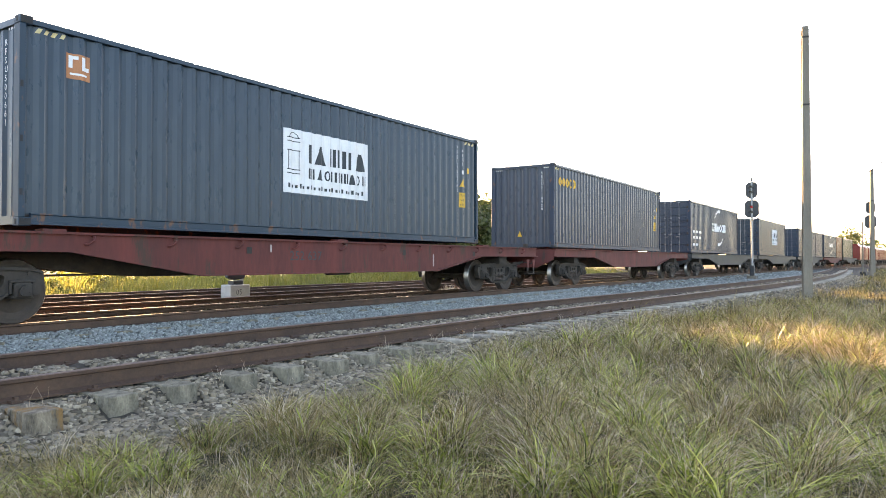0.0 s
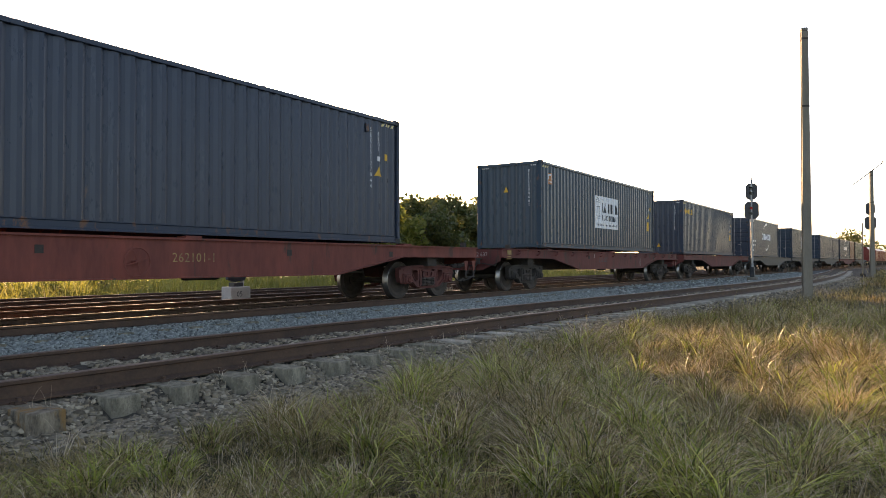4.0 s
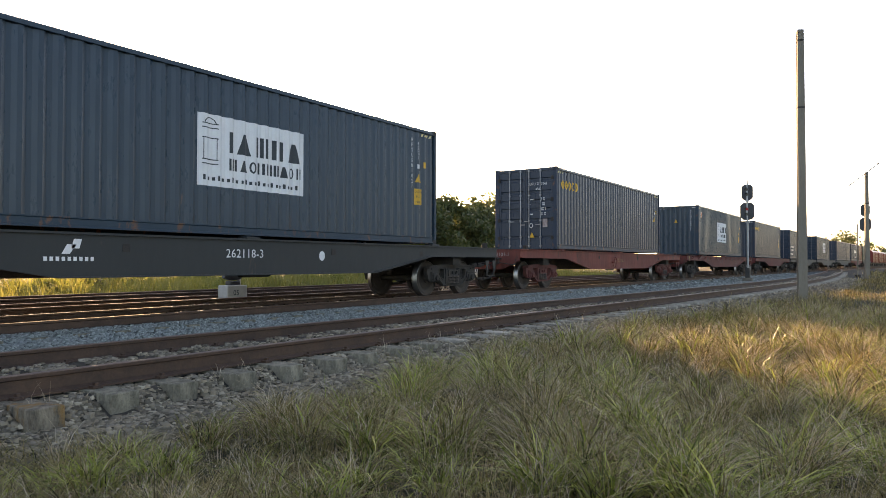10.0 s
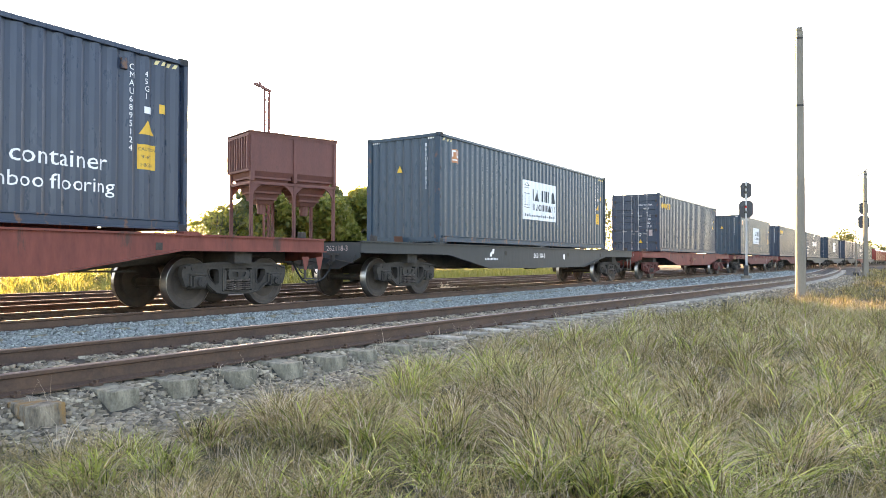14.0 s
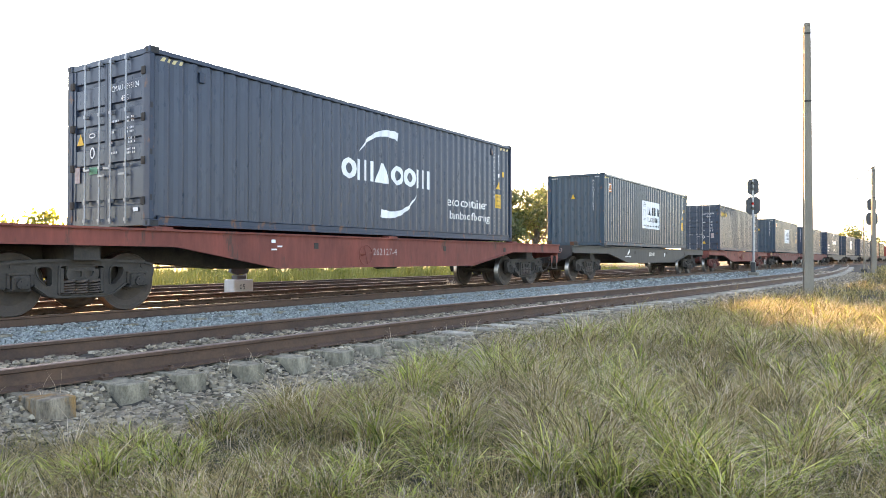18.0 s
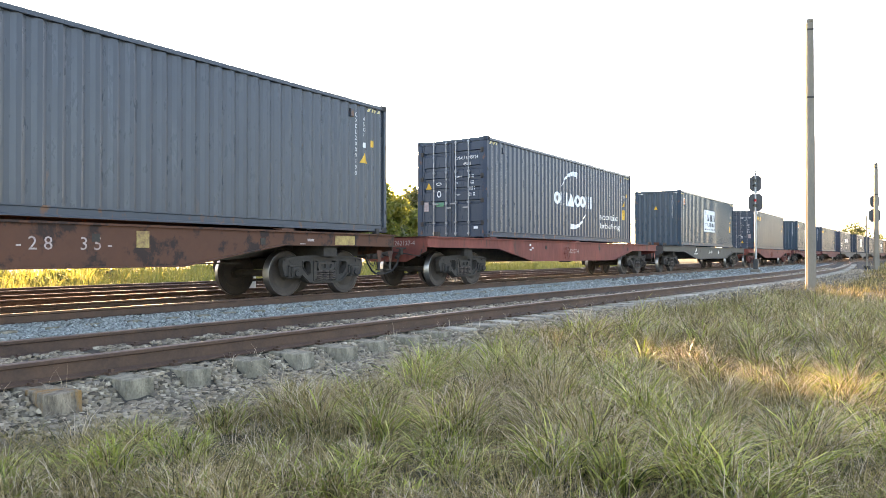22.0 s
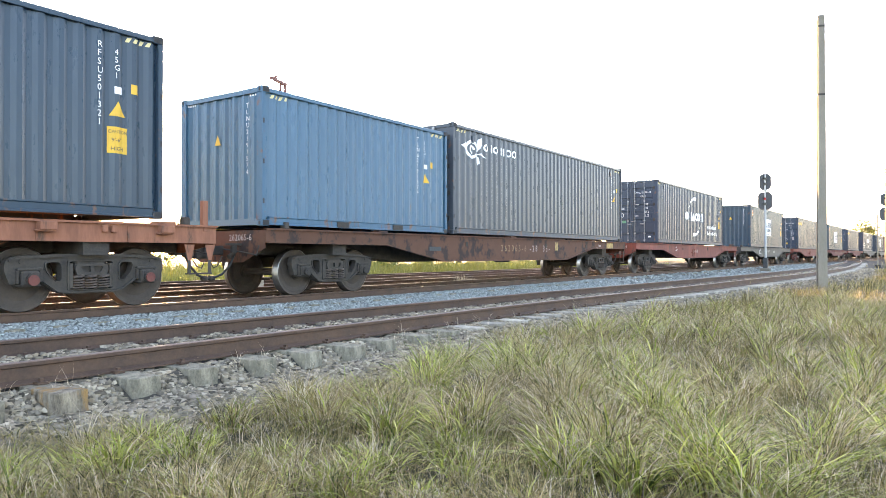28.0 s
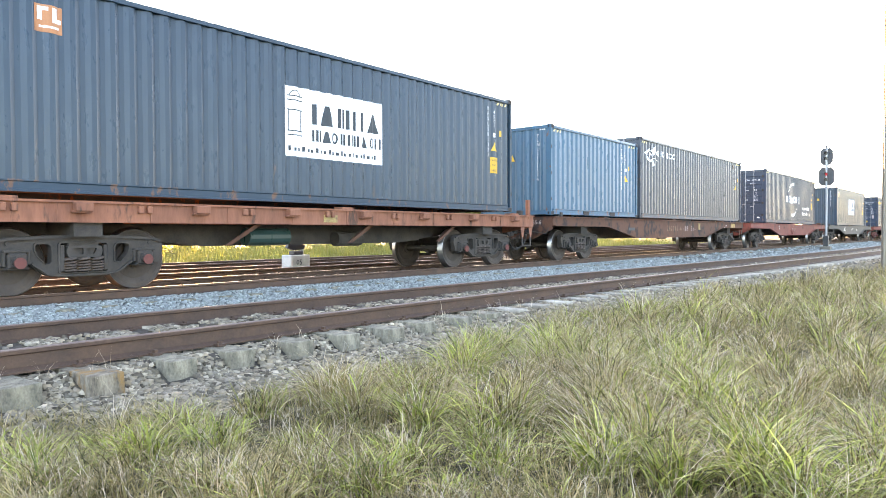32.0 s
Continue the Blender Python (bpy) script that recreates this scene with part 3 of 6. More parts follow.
def column_text(text, size, step):
    """Characters one under another, first one on top."""
    bm = bmesh.new()
    for i, ch in enumerate(text):
        if ch != " ":
            merge(bm, shift(lettering(ch, size), 0, -i * step))
    return bm


def paint_on(bm, name, material, parent, label=""):
    on_wave(bm)
    return part(name, bm, material, parent, label)


def end_paint(bm, name, material, parent, x=-0.004, label=""):
    """Puts a drawing in x, z onto the rear end: its x runs across the end from the far side to the near one."""
    for v in bm.verts:
        v.co = Vector((x, 2.438 - v.co.x, v.co.z))
    bmesh.ops.reverse_faces(bm, faces=bm.faces[:])
    return part(name, bm, material, parent, label)


def shapes(bm, row, x, z, h, gap):
    """A row of plain shapes, each (kind, width): 'o' ring, 'c' open ring, 'h' two bars, 'i' one bar, 'w' wedge."""
    for kind, w in row:
        t = 0.24 * min(w, h)
        if kind in "oc":
            ring(bm, x + w / 2, z + h / 2, w / 2, h / 2, 0.24 * min(w, h), 0, 360, n=16)
        elif kind == "h":
            for a in (x, x + 0.38 * w, x + 0.76 * w):
                poly(bm, [(a, z), (a + t, z), (a + t, z + h), (a, z + h)])
        elif kind == "i":
            poly(bm, [(x, z), (x + w, z), (x + w, z + h), (x, z + h)])
        else:
            poly(bm, [(x, z), (x + w, z), (x + 0.62 * w, z + h), (x + 0.38 * w, z + h)])
        x += w + gap
    return x


def container(label, colour, length=12.192, height=2.896, doors=False, group="containers on the train"):
    c = thing("shipping_container", label, "container", group=group)
    W, H, L = 2.438, height, length
    # panels
    vs, fs = corrugated(L - 0.09, 0.16, H - 0.10, 0.036, -1, start=0.09)
    flat("side_panel", vs, fs, colour, c)
    vs, fs = corrugated(L - 0.09, 0.16, H - 0.10, W - 0.036, 1, start=0.09)
    flat("side_panel", vs, fs, colour, c)
    vs, fs = corrugated(W - 0.07, 0.12, H - 0.10, L - 0.04, 1, axis="y", start=0.07)
    flat("front_panel", vs, fs, colour, c)
    part("roof", boxes((0.06, L - 0.06, 0.04, W - 0.04, H - 0.05, H - 0.02)), colour, c)
    part("floor", boxes((0.10, L - 0.10, 0.06, W - 0.06, 0.13, 0.16)), "bogie_black", c)
    # frame
    post = bpy.data.meshes.new("corner_post")
    b = boxes((0, 0.085, 0, 0.165, 0.118, H - 0.118), bevel=0.006)
    b.to_mesh(post)
    b.free()
    post.materials.append(M[colour + "_worn"])
    for m in (pose(0, 0, 0), pose(0, W, 0) @ Matrix.Diagonal((1, -1, 1, 1)), pose(L, 0, 0) @ Matrix.Diagonal((-1, 1, 1, 1)), pose(L, W, 0) @ Matrix.Diagonal((-1, -1, 1, 1))):
        share("corner_post", post, m, c)
    b = boxes((0, 0.178, 0, 0.162, 0, 0.118), bevel=0.010)
    n0 = len(b.faces)
    # black ovals on solid faces paint the shade inside the casting's holes
    for v in tube(b, (0.085, -0.003, 0.06), (0.085, 0.003, 0.06), 0.033, n=10):
        v.co.z = 0.06 + (v.co.z - 0.06) * 1.25
        v.co.x = 0.085 + (v.co.x - 0.085) * 0.8
    for v in tube(b, (-0.003, 0.08, 0.06), (0.003, 0.08, 0.06), 0.033, n=10):
        v.co.z = 0.06 + (v.co.z - 0.06) * 1.25
        v.co.y = 0.08 + (v.co.y - 0.08) * 0.8
    b.faces.ensure_lookup_table()
    for f in b.faces[n0:]:
        f.material_index = 1
    cast = bpy.data.meshes.new("corner_casting")
    b.to_mesh(cast)
    b.free()
    cast.materials.append(M[colour + "_worn"])
    cast.materials.append(M["rubber_and_hole_black"])
    # slots are not cut: small black boxes paint their inner shade
    for z in (0.42, 1.15, 1.9):
        for x in (0.012, L - 0.052):
            part("lashing_slot", boxes((x, x + 0.04, -0.002, 0.004, z, z + 0.09)), "rubber_and_hole_black", c)
    for x, sx in ((-0.003, 1), (L + 0.003, -1)):
        for y, sy in ((-0.003, 1), (W + 0.003, -1)):
            for z in (0, H - 0.117):
                share("corner_casting", cast, pose(x, y, z) @ Matrix.Diagonal((sx, sy, 1, 1)), c)
    for y0, y1 in ((0.008, 0.07), (W - 0.07, W - 0.008)):
        part("top_rail", boxes((0.17, L - 0.17, y0, y1, H - 0.105, H - 0.03), bevel=0.006), colour, c)
        o, q = (y0 - 0.006, y1) if y0 < 1 else (y1 + 0.006, y0)
        w = 1 if y0 < 1 else -1
        rail_bm = extrude_profile([(o, 0.022), (o, 0.05), (o + w * 0.014, 0.056), (o + w * 0.014, 0.150), (o - w * 0.004, 0.162), (o - w * 0.004, 0.182), (q, 0.182), (q, 0.022)], "x", 0.17, L - 0.17)
        part("bottom_rail", rail_bm, colour + "_worn", c)
    for x0, x1 in ((0.012, 0.08), (L - 0.08, L - 0.012)):
        part("top_end_rail", boxes((x0, x1, 0.16, W - 0.16, H - 0.11, H - 0.02)), colour, c)
        part("bottom_end_rail", boxes((x0, x1, 0.16, W - 0.16, 0.022, 0.14)), colour, c)
    if doors and length > 10:
        for x in (0.97, L - 1.2):
            part("air_vent", boxes((x, x + 0.10, 0.022, 0.075, H - 0.40, H - 0.22), bevel=0.008), colour + "_worn", c)
    if not doors:
        vs, fs = corrugated(W - 0.16, 0.12, H - 0.10, 0.04, -1, axis="y", start=0.16)
        flat("end_panel", vs, fs, colour, c)
        z = H - 0.16
        for k in range(5):
            for xa in (0.12, 2.05):
                end_paint(rects((xa + k * 0.07, z, xa + 0.04 + k * 0.07, z + 0.035)), "hazard_stripe", "white_paint", c, x=0.035)
    else:
        for k, (y0, y1) in enumerate(((0.17, W / 2 - 0.006), (W / 2 + 0.006, W - 0.17))):
            # a leaf with horizontal troughs pressed into it
            zz = [0.13]
            for z in (0.36, 0.98, 1.36, 1.66, 1.98, 2.42):
                zz += [z, z + 0.02, z + 0.10, z + 0.12]
            zz += [H - 0.12]
            pf = [(0.03 if i % 4 in (0, 1) else 0.068, z) for i, z in enumerate(zz)]
            b = bmesh.new()
            lo, hi = [b.verts.new((x, y0 + 0.07, z)) for x, z in pf], [b.verts.new((x, y1 - 0.07, z)) for x, z in pf]
            for i in range(len(pf) - 1):
                b.faces.new((hi[i], lo[i], lo[i + 1], hi[i + 1]))
            part("door_core", boxes((0.07, 0.078, y0, y1, 0.13, H - 0.12)), colour, c)
            d = part("door", b, colour, c)
            for ya, yb in ((y0, y0 + 0.072), (y1 - 0.072, y1)):
                part("door_stile", boxes((0.018, 0.0695, ya, yb, 0.13, H - 0.12)), colour, d)
            for y in ((y1 - 0.60, y1 - 0.16) if k == 0 else (y0 + 0.16, y0 + 0.60)):
                b = tubes(((-0.025, y, 0.06), (-0.025, y, H - 0.06), 0.016), n=8)
                for z in (0.10, 0.42, 1.0, 1.9, H - 0.14):
                    box(b, -0.042, 0.03, y - 0.032, y + 0.032, z, z + 0.055)
                part("locking_bar", b, "bare_steel", d, "galvanised locking bar")
                hy = y + (0.36 if k == 0 else -0.36) * 0.5
                part("door_handle", boxes((-0.05, -0.03, min(y, hy), max(y, hy), 0.86 + 0.12 * (y > (y0 + y1) / 2), 0.895 + 0.12 * (y > (y0 + y1) / 2))), "bare_steel", d)
            ye = 0.165 if k == 0 else W - 0.165
            for z in (0.35, 1.0, 1.7, 2.45):
                part("hinge", boxes((-0.02, 0.05, ye - 0.05, ye + 0.05, z, z + 0.13), bevel=0.01), "bogie_black", d)
    return c


def id_marks(c, L, H, number, code, sides=True, end=True, door=False, colour="white_paint", caution=True, near_x=None, low=0.0):
    """The container's painted number, size code, warning labels and hazard stripes."""
    x = near_x or L - 0.80
    if sides:
        paint_on(shift(column_text(number, 0.135, 0.128), x - 0.27, H - 0.38), "number", colour, c)
        paint_on(shift(column_text(code, 0.125, 0.118), x, H - 0.44), "size_code", colour, c)
        b = bmesh.new()
        poly(b, [(x - 0.07, H - 1.37), (x + 0.19, H - 1.37), (x + 0.06, H - 1.14)])
        paint_on(b, "warning_triangle", "yellow_paint", c, "yellow warning triangle")
        paint_on(rects((x + 0.27, H - 0.99, x + 0.38, H - 0.84)), "yellow_label", "yellow_paint", c)
        paint_on(rects((x, H - 1.03, x + 0.13, H - 0.92)), "white_label", "white_paint", c)
        if caution:
            paint_on(rects((x - 0.10, H - 1.93, x + 0.22, H - 1.53)), "height_label", "yellow_paint", c)
            b = shift(lettering("CAUTION", 0.075), x - 0.085, H - 1.63, 0.9)
            merge(b, shift(lettering("9'-6\"", 0.085), x - 0.04, H - 1.76))
            merge(b, shift(lettering("HIGH", 0.085), x - 0.05, H - 1.89))
            on_wave(b, eps=0.009)
            part("height_lettering", b, "sign_ink", c)
        for x0 in (0.22, L - 0.62):
            for k in range(4):
                b = bmesh.new()
                poly(b, [(x0 + k * 0.11, H - 0.20), (x0 + 0.06 + k * 0.11, H - 0.20), (x0 + 0.10 + k * 0.11, H - 0.13), (x0 + 0.04 + k * 0.11, H - 0.13)])
                paint_on(b, "hazard_stripe", "yellow_pale", c)
    if end:
        end_paint(shift(column_text(number, 0.13, 0.125), 1.95, H - 0.36), "end_number", colour, c, x=0.033)
        b = bmesh.new()
        poly(b, [(1.03, H - 1.0 - low), (1.21, H - 1.0 - low), (1.12, H - 0.80 - low)])
        end_paint(b, "warning_triangle", "yellow_paint", c, x=0.033)
    if door:
        b = shift(lettering(number[:4] + " " + number[4:].strip(), 0.14), 1.34, H - 0.62, 0.85)
        merge(b, shift(lettering(code, 0.13), 1.62, H - 0.80))
        end_paint(b, "door_number", colour, c, x=0.014)
        for k, (w1, w2) in enumerate(((0.24, 0.22), (0.12, 0.22), (0.08, 0.24), (0.2, 0.26))):
            z = H - 1.14 - 0.175 * k
            rs = [(1.36 + 0.045 * i, z, 1.385 + 0.045 * i, z + 0.04) for i in range(int(w1 / 0.045))]
            rs += [(1.80 + 0.04 * i, z + 0.035 - dz, 1.823 + 0.04 * i, z + 0.07 - dz) for i in range(int(w2 / 0.04)) for dz in (0, 0.06) if (i + k) % 4 != 2]
            end_paint(rects(*rs), "weights_row", colour, c, x=0.011)
        if door == "plain":
            b = bmesh.new()
            ring(b, 1.45, 0.85, 0.07, 0.09, 0.025, n=16)
            end_paint(b, "round_mark", colour, c, x=0.012)
            end_paint(rects((1.90, 0.78, 2.08, 1.08)), "approval_plate", "faded_white", c, x=0.012)
            b = bmesh.new()
            poly(b, [(1.38, 0.42), (1.58, 0.42), (1.48, 0.62)])
            end_paint(b, "warning_triangle", "yellow_paint", c, x=0.012)
            return
        b = bmesh.new()
        ring(b, 0.78, 1.30, 0.075, 0.10, 0.03, n=16)
        end_paint(b, "round_mark", colour, c, x=0.012)
        b = bmesh.new()
        ring(b, 0.77, 1.60, 0.10, 0.045, 0.02, n=14)
        end_paint(b, "oval_mark", colour, c, x=0.012)
        b = bmesh.new()
        poly(b, [(0.30, 1.46), (0.52, 1.46), (0.41, 1.66)])
        end_paint(b, "warning_triangle", "yellow_paint", c, x=0.012)
        end_paint(rects((0.68, 0.93, 0.94, 1.05)), "green_plate", "green_label", c, x=0.012, label="green plate")
        end_paint(rects((0.24, 0.80, 0.40, 1.08)), "approval_plate", "faded_white", c, x=0.012)
        end_paint(rects((1.98, 0.25, 2.12, 0.32)), "white_label", "white_paint", c, x=0.012)


def islands(bm):
    """Splits a drawing into its connected pieces."""
    left, out = set(bm.verts), []
    while left:
        todo, group = [left.pop()], []
        while todo:
            v = todo.pop()
            group.append(v)
            for e in v.link_edges:
                o = e.other_vert(v)
                if o in left:
                    left.remove(o)
                    todo.append(o)
        piece, to = bmesh.new(), {}
        for v in group:
            to[v] = piece.verts.new(v.co)
        for f in {f for v in group for f in v.link_faces}:
            piece.faces.new([to[v] for v in f.verts])
        out.append(piece)
    bm.free()
    return out


def board_sign(c, x, z0, w, h):
    """White company board with plain dark shapes for its name."""
    paint_on(rects((x, z0, x + w, z0 + h)), "company_board", "white_paint", c, "white company board with dark lettering shapes")
    b = bmesh.new()
    shapes(b, [("i", 0.09), ("w", 0.32), ("h", 0.30), ("i", 0.09), ("i", 0.09), ("w", 0.32)], x + 0.66, z0 + 0.50 * h, 0.30 * h, 0.11)
    shapes(b, [("h", 0.20), ("w", 0.18), ("c", 0.14), ("i", 0.05), ("i", 0.05), ("i", 0.05), ("h", 0.20), ("w", 0.18), ("o", 0.12), ("i", 0.04), ("i", 0.05)], x + 0.66, z0 + 0.25 * h, 0.17 * h, 0.055)
    z = z0 + 0.08 * h
    for k in range(22):
        poly(b, [(x + 0.10 + k * 0.105, z), (x + 0.15 + k * 0.105, z), (x + 0.15 + k * 0.105, z + 0.06 + 0.03 * (k % 3 == 0)), (x + 0.10 + k * 0.105, z + 0.06 + 0.03 * (k % 3 == 0))])
    on_wave(b, eps=0.009)
    for piece in islands(b):
        part("board_shape", piece, "sign_ink", c)
    b = bmesh.new()
    for zz in (0.30, 0.36, 0.66, 0.80, 0.86):
        poly(b, [(x + 0.08, z0 + zz * h), (x + 0.42, z0 + zz * h), (x + 0.42, z0 + zz * h + 0.018), (x + 0.08, z0 + zz * h + 0.018)])
    for xx in (0.10, 0.38):
        poly(b, [(x + xx, z0 + 0.36 * h), (x + xx + 0.016, z0 + 0.36 * h), (x + xx + 0.016, z0 + 0.66 * h), (x + xx, z0 + 0.66 * h)])
    ring(b, x + 0.25, z0 + 0.86 * h, 0.13, 0.12, 0.016, 0, 180, n=12)
    on_wave(b, eps=0.009)
    part("board_emblem", b, "sign_ink", c)


def leasing_label(c, H):
    """Small orange square label with two pale bars."""
    paint_on(rects((0.66, H - 0.73, 1.02, H - 0.36)), "orange_label", "orange_label", c, "orange leasing label")
    b = rects((0.70, H - 0.57, 0.76, H - 0.39), (0.76, H - 0.44, 0.83, H - 0.39), (0.88, H - 0.59, 0.94, H - 0.39), (0.94, H - 0.59, 1.0, H - 0.53), (0.72, H - 0.67, 0.97, H - 0.64))
    on_wave(b, eps=0.009)
    part("label_mark", b, "white_paint", c)


def white_swoosh_mark(c, x, z, k=1.0):
    """Row of white name shapes between two swooshes."""
    b = bmesh.new()
    shapes(b, [("c", 0.46 * k), ("h", 0.58 * k), ("w", 0.52 * k)], x, z, 0.46 * k, 0.04 * k)
    shapes(b, [("c", 0.46 * k), ("c", 0.46 * k), ("h", 0.58 * k)], x + 1.72 * k, z, 0.46 * k, 0.04 * k)
    ring(b, x + 1.75 * k, z + 0.28 * k, 1.25 * k, 0.98 * k, 0.2 * k, 78, 160, taper=True)
    ring(b, x + 1.55 * k, z + 0.18 * k, 1.25 * k, 0.98 * k, 0.2 * k, 258, 340, taper=True)
    paint_on(b, "company_mark", "white_paint", c, "white company mark with two swooshes")


def yellow_name(c, x, z):
    b = bmesh.new()
    for i in range(5):
        cx = x + 0.15 + i * 0.295
        ring(b, cx, z + 0.18, 0.14, 0.175, 0.068, 40 if i == 3 else 0, 320 if i == 3 else 360, n=16)
        if i < 2:
            poly(b, [(cx - 0.10, z + 0.15), (cx + 0.10, z + 0.15), (cx + 0.10, z + 0.205), (cx - 0.10, z + 0.205)])
    on_wave(b)
    for piece in islands(b):
        part("name_shape", piece, "yellow_paint", c, "yellow name shape")


def white_emblem_name(c, x, z):
    b = bmesh.new()
    ring(b, x + 0.36, z + 0.22, 0.34, 0.32, 0.10, 20, 330, n=24)
    ring(b, x + 0.36, z + 0.22, 0.16, 0.15, 0.07, 0, 300, n=16)
    poly(b, [(x - 0.22, z + 0.30), (x + 0.06, z + 0.44), (x + 0.04, z + 0.12)])
    poly(b, [(x + 0.62, z + 0.10), (x + 0.85, z + 0.30), (x + 1.0, z + 0.52), (x + 0.92, z + 0.68), (x + 0.74, z + 0.60)])
    poly(b, [(x + 0.66, z + 0.08), (x + 0.98, z + 0.06), (x + 1.22, z - 0.02), (x + 0.98, z + 0.16)])
    poly(b, [(x + 0.58, z + 0.02), (x + 0.78, z + 0.00), (x + 0.84, z - 0.22), (x + 0.72, z - 0.30)])
    shift(b, x - 0.02 - 0.86 * x, z + 0.12 - 0.78 * z, 0.86, 0.78)
    shapes(b, [("c", 0.25), ("i", 0.07), ("o", 0.27), ("h", 0.25), ("o", 0.27), ("c", 0.2)], x + 0.92, z + 0.30, 0.22, 0.105)
    on_wave(b)
    for piece in islands(b):
        part("emblem_shape", piece, "white_paint", c, "white emblem shape")

# ---- flat wagons ----
# local axes of a wagon: x along it from its middle, y across from its middle (the camera's side is negative), z from the rail head
WHEEL_R, DECK_Z, FOOT_Z = 0.457, 1.295, 1.338
AXLE = 0.88


def wheel_mesh():
    r = WHEEL_R
    prof = [(0.06, -0.10), (0.13, -0.10), (0.135, -0.06), (0.30, -0.035), (r - 0.075, -0.062), (r - 0.01, -0.066), (r, -0.06), (r + 0.004, 0.04), (r + 0.028, 0.055), (r + 0.026, 0.075),
            (r - 0.07, 0.072), (0.30, 0.03), (0.135, 0.06), (0.13, 0.09), (0.06, 0.09)]
    bm = lathe(prof, 28)
    bm.faces.ensure_lookup_table()
    me = bpy.data.meshes.new("wheel")
    bm.to_mesh(me)
    bm.free()
    me.materials.append(M["wheel"])
    me.materials.append(M["tread"])
    for p in me.polygons:
        rad = math.hypot(p.center.x, p.center.z)
        if rad > r - 0.02:
            p.material_index = 1
        p.use_smooth = rad > r - 0.03
    return me


WHEEL = wheel_mesh()


def mesh_of(name, bm, material):
    me = bpy.data.meshes.new(name)
    bm.to_mesh(me)
    bm.free()
    me.materials.append(M[material])
    return me


AXLE_MESH = mesh_of("wheelset", tubes(((0, -0.98, 0), (0, 0.98, 0), 0.075), ((0, -1.03, 0), (0, -0.86, 0), 0.06)), "bogie_black")


def rounded(pts, r, n=4):
    """A polygon with its corners rounded."""
    out = []
    for i, p in enumerate(pts):
        p, a, c = Vector(p), Vector(pts[i - 1]), Vector(pts[(i + 1) % len(pts)])
        k = min(r, 0.45 * (a - p).length, 0.45 * (c - p).length)
        q0, q1 = p + (a - p).normalized() * k, p + (c - p).normalized() * k
        for j in range(n + 1):
            t = j / n
            out.append(tuple((1 - t) ** 2 * q0 + 2 * t * (1 - t) * p + t * t * q1))
    return out


def plate(loops, y0, y1, bm):
    """A plate in x, z with holes: the first loop is its outline."""
    from mathutils.geometry import tessellate_polygon
    tris = tessellate_polygon([[Vector((x, z, 0)) for x, z in lp] for lp in loops])
    flatpts = [p for lp in loops for p in lp]
    A, B = [bm.verts.new((x, y0, z)) for x, z in flatpts], [bm.verts.new((x, y1, z)) for x, z in flatpts]
    made = []
    for t in tris:
        made += [bm.faces.new([A[i] for i in t]), bm.faces.new([B[i] for i in reversed(t)])]
    k = 0
    for lp in loops:
        n = len(lp)
        for i in range(n):
            j = (i + 1) % n
            made.append(bm.faces.new((A[k + i], A[k + j], B[k + j], B[k + i])))
        k += n
    bmesh.ops.recalc_face_normals(bm, faces=made)


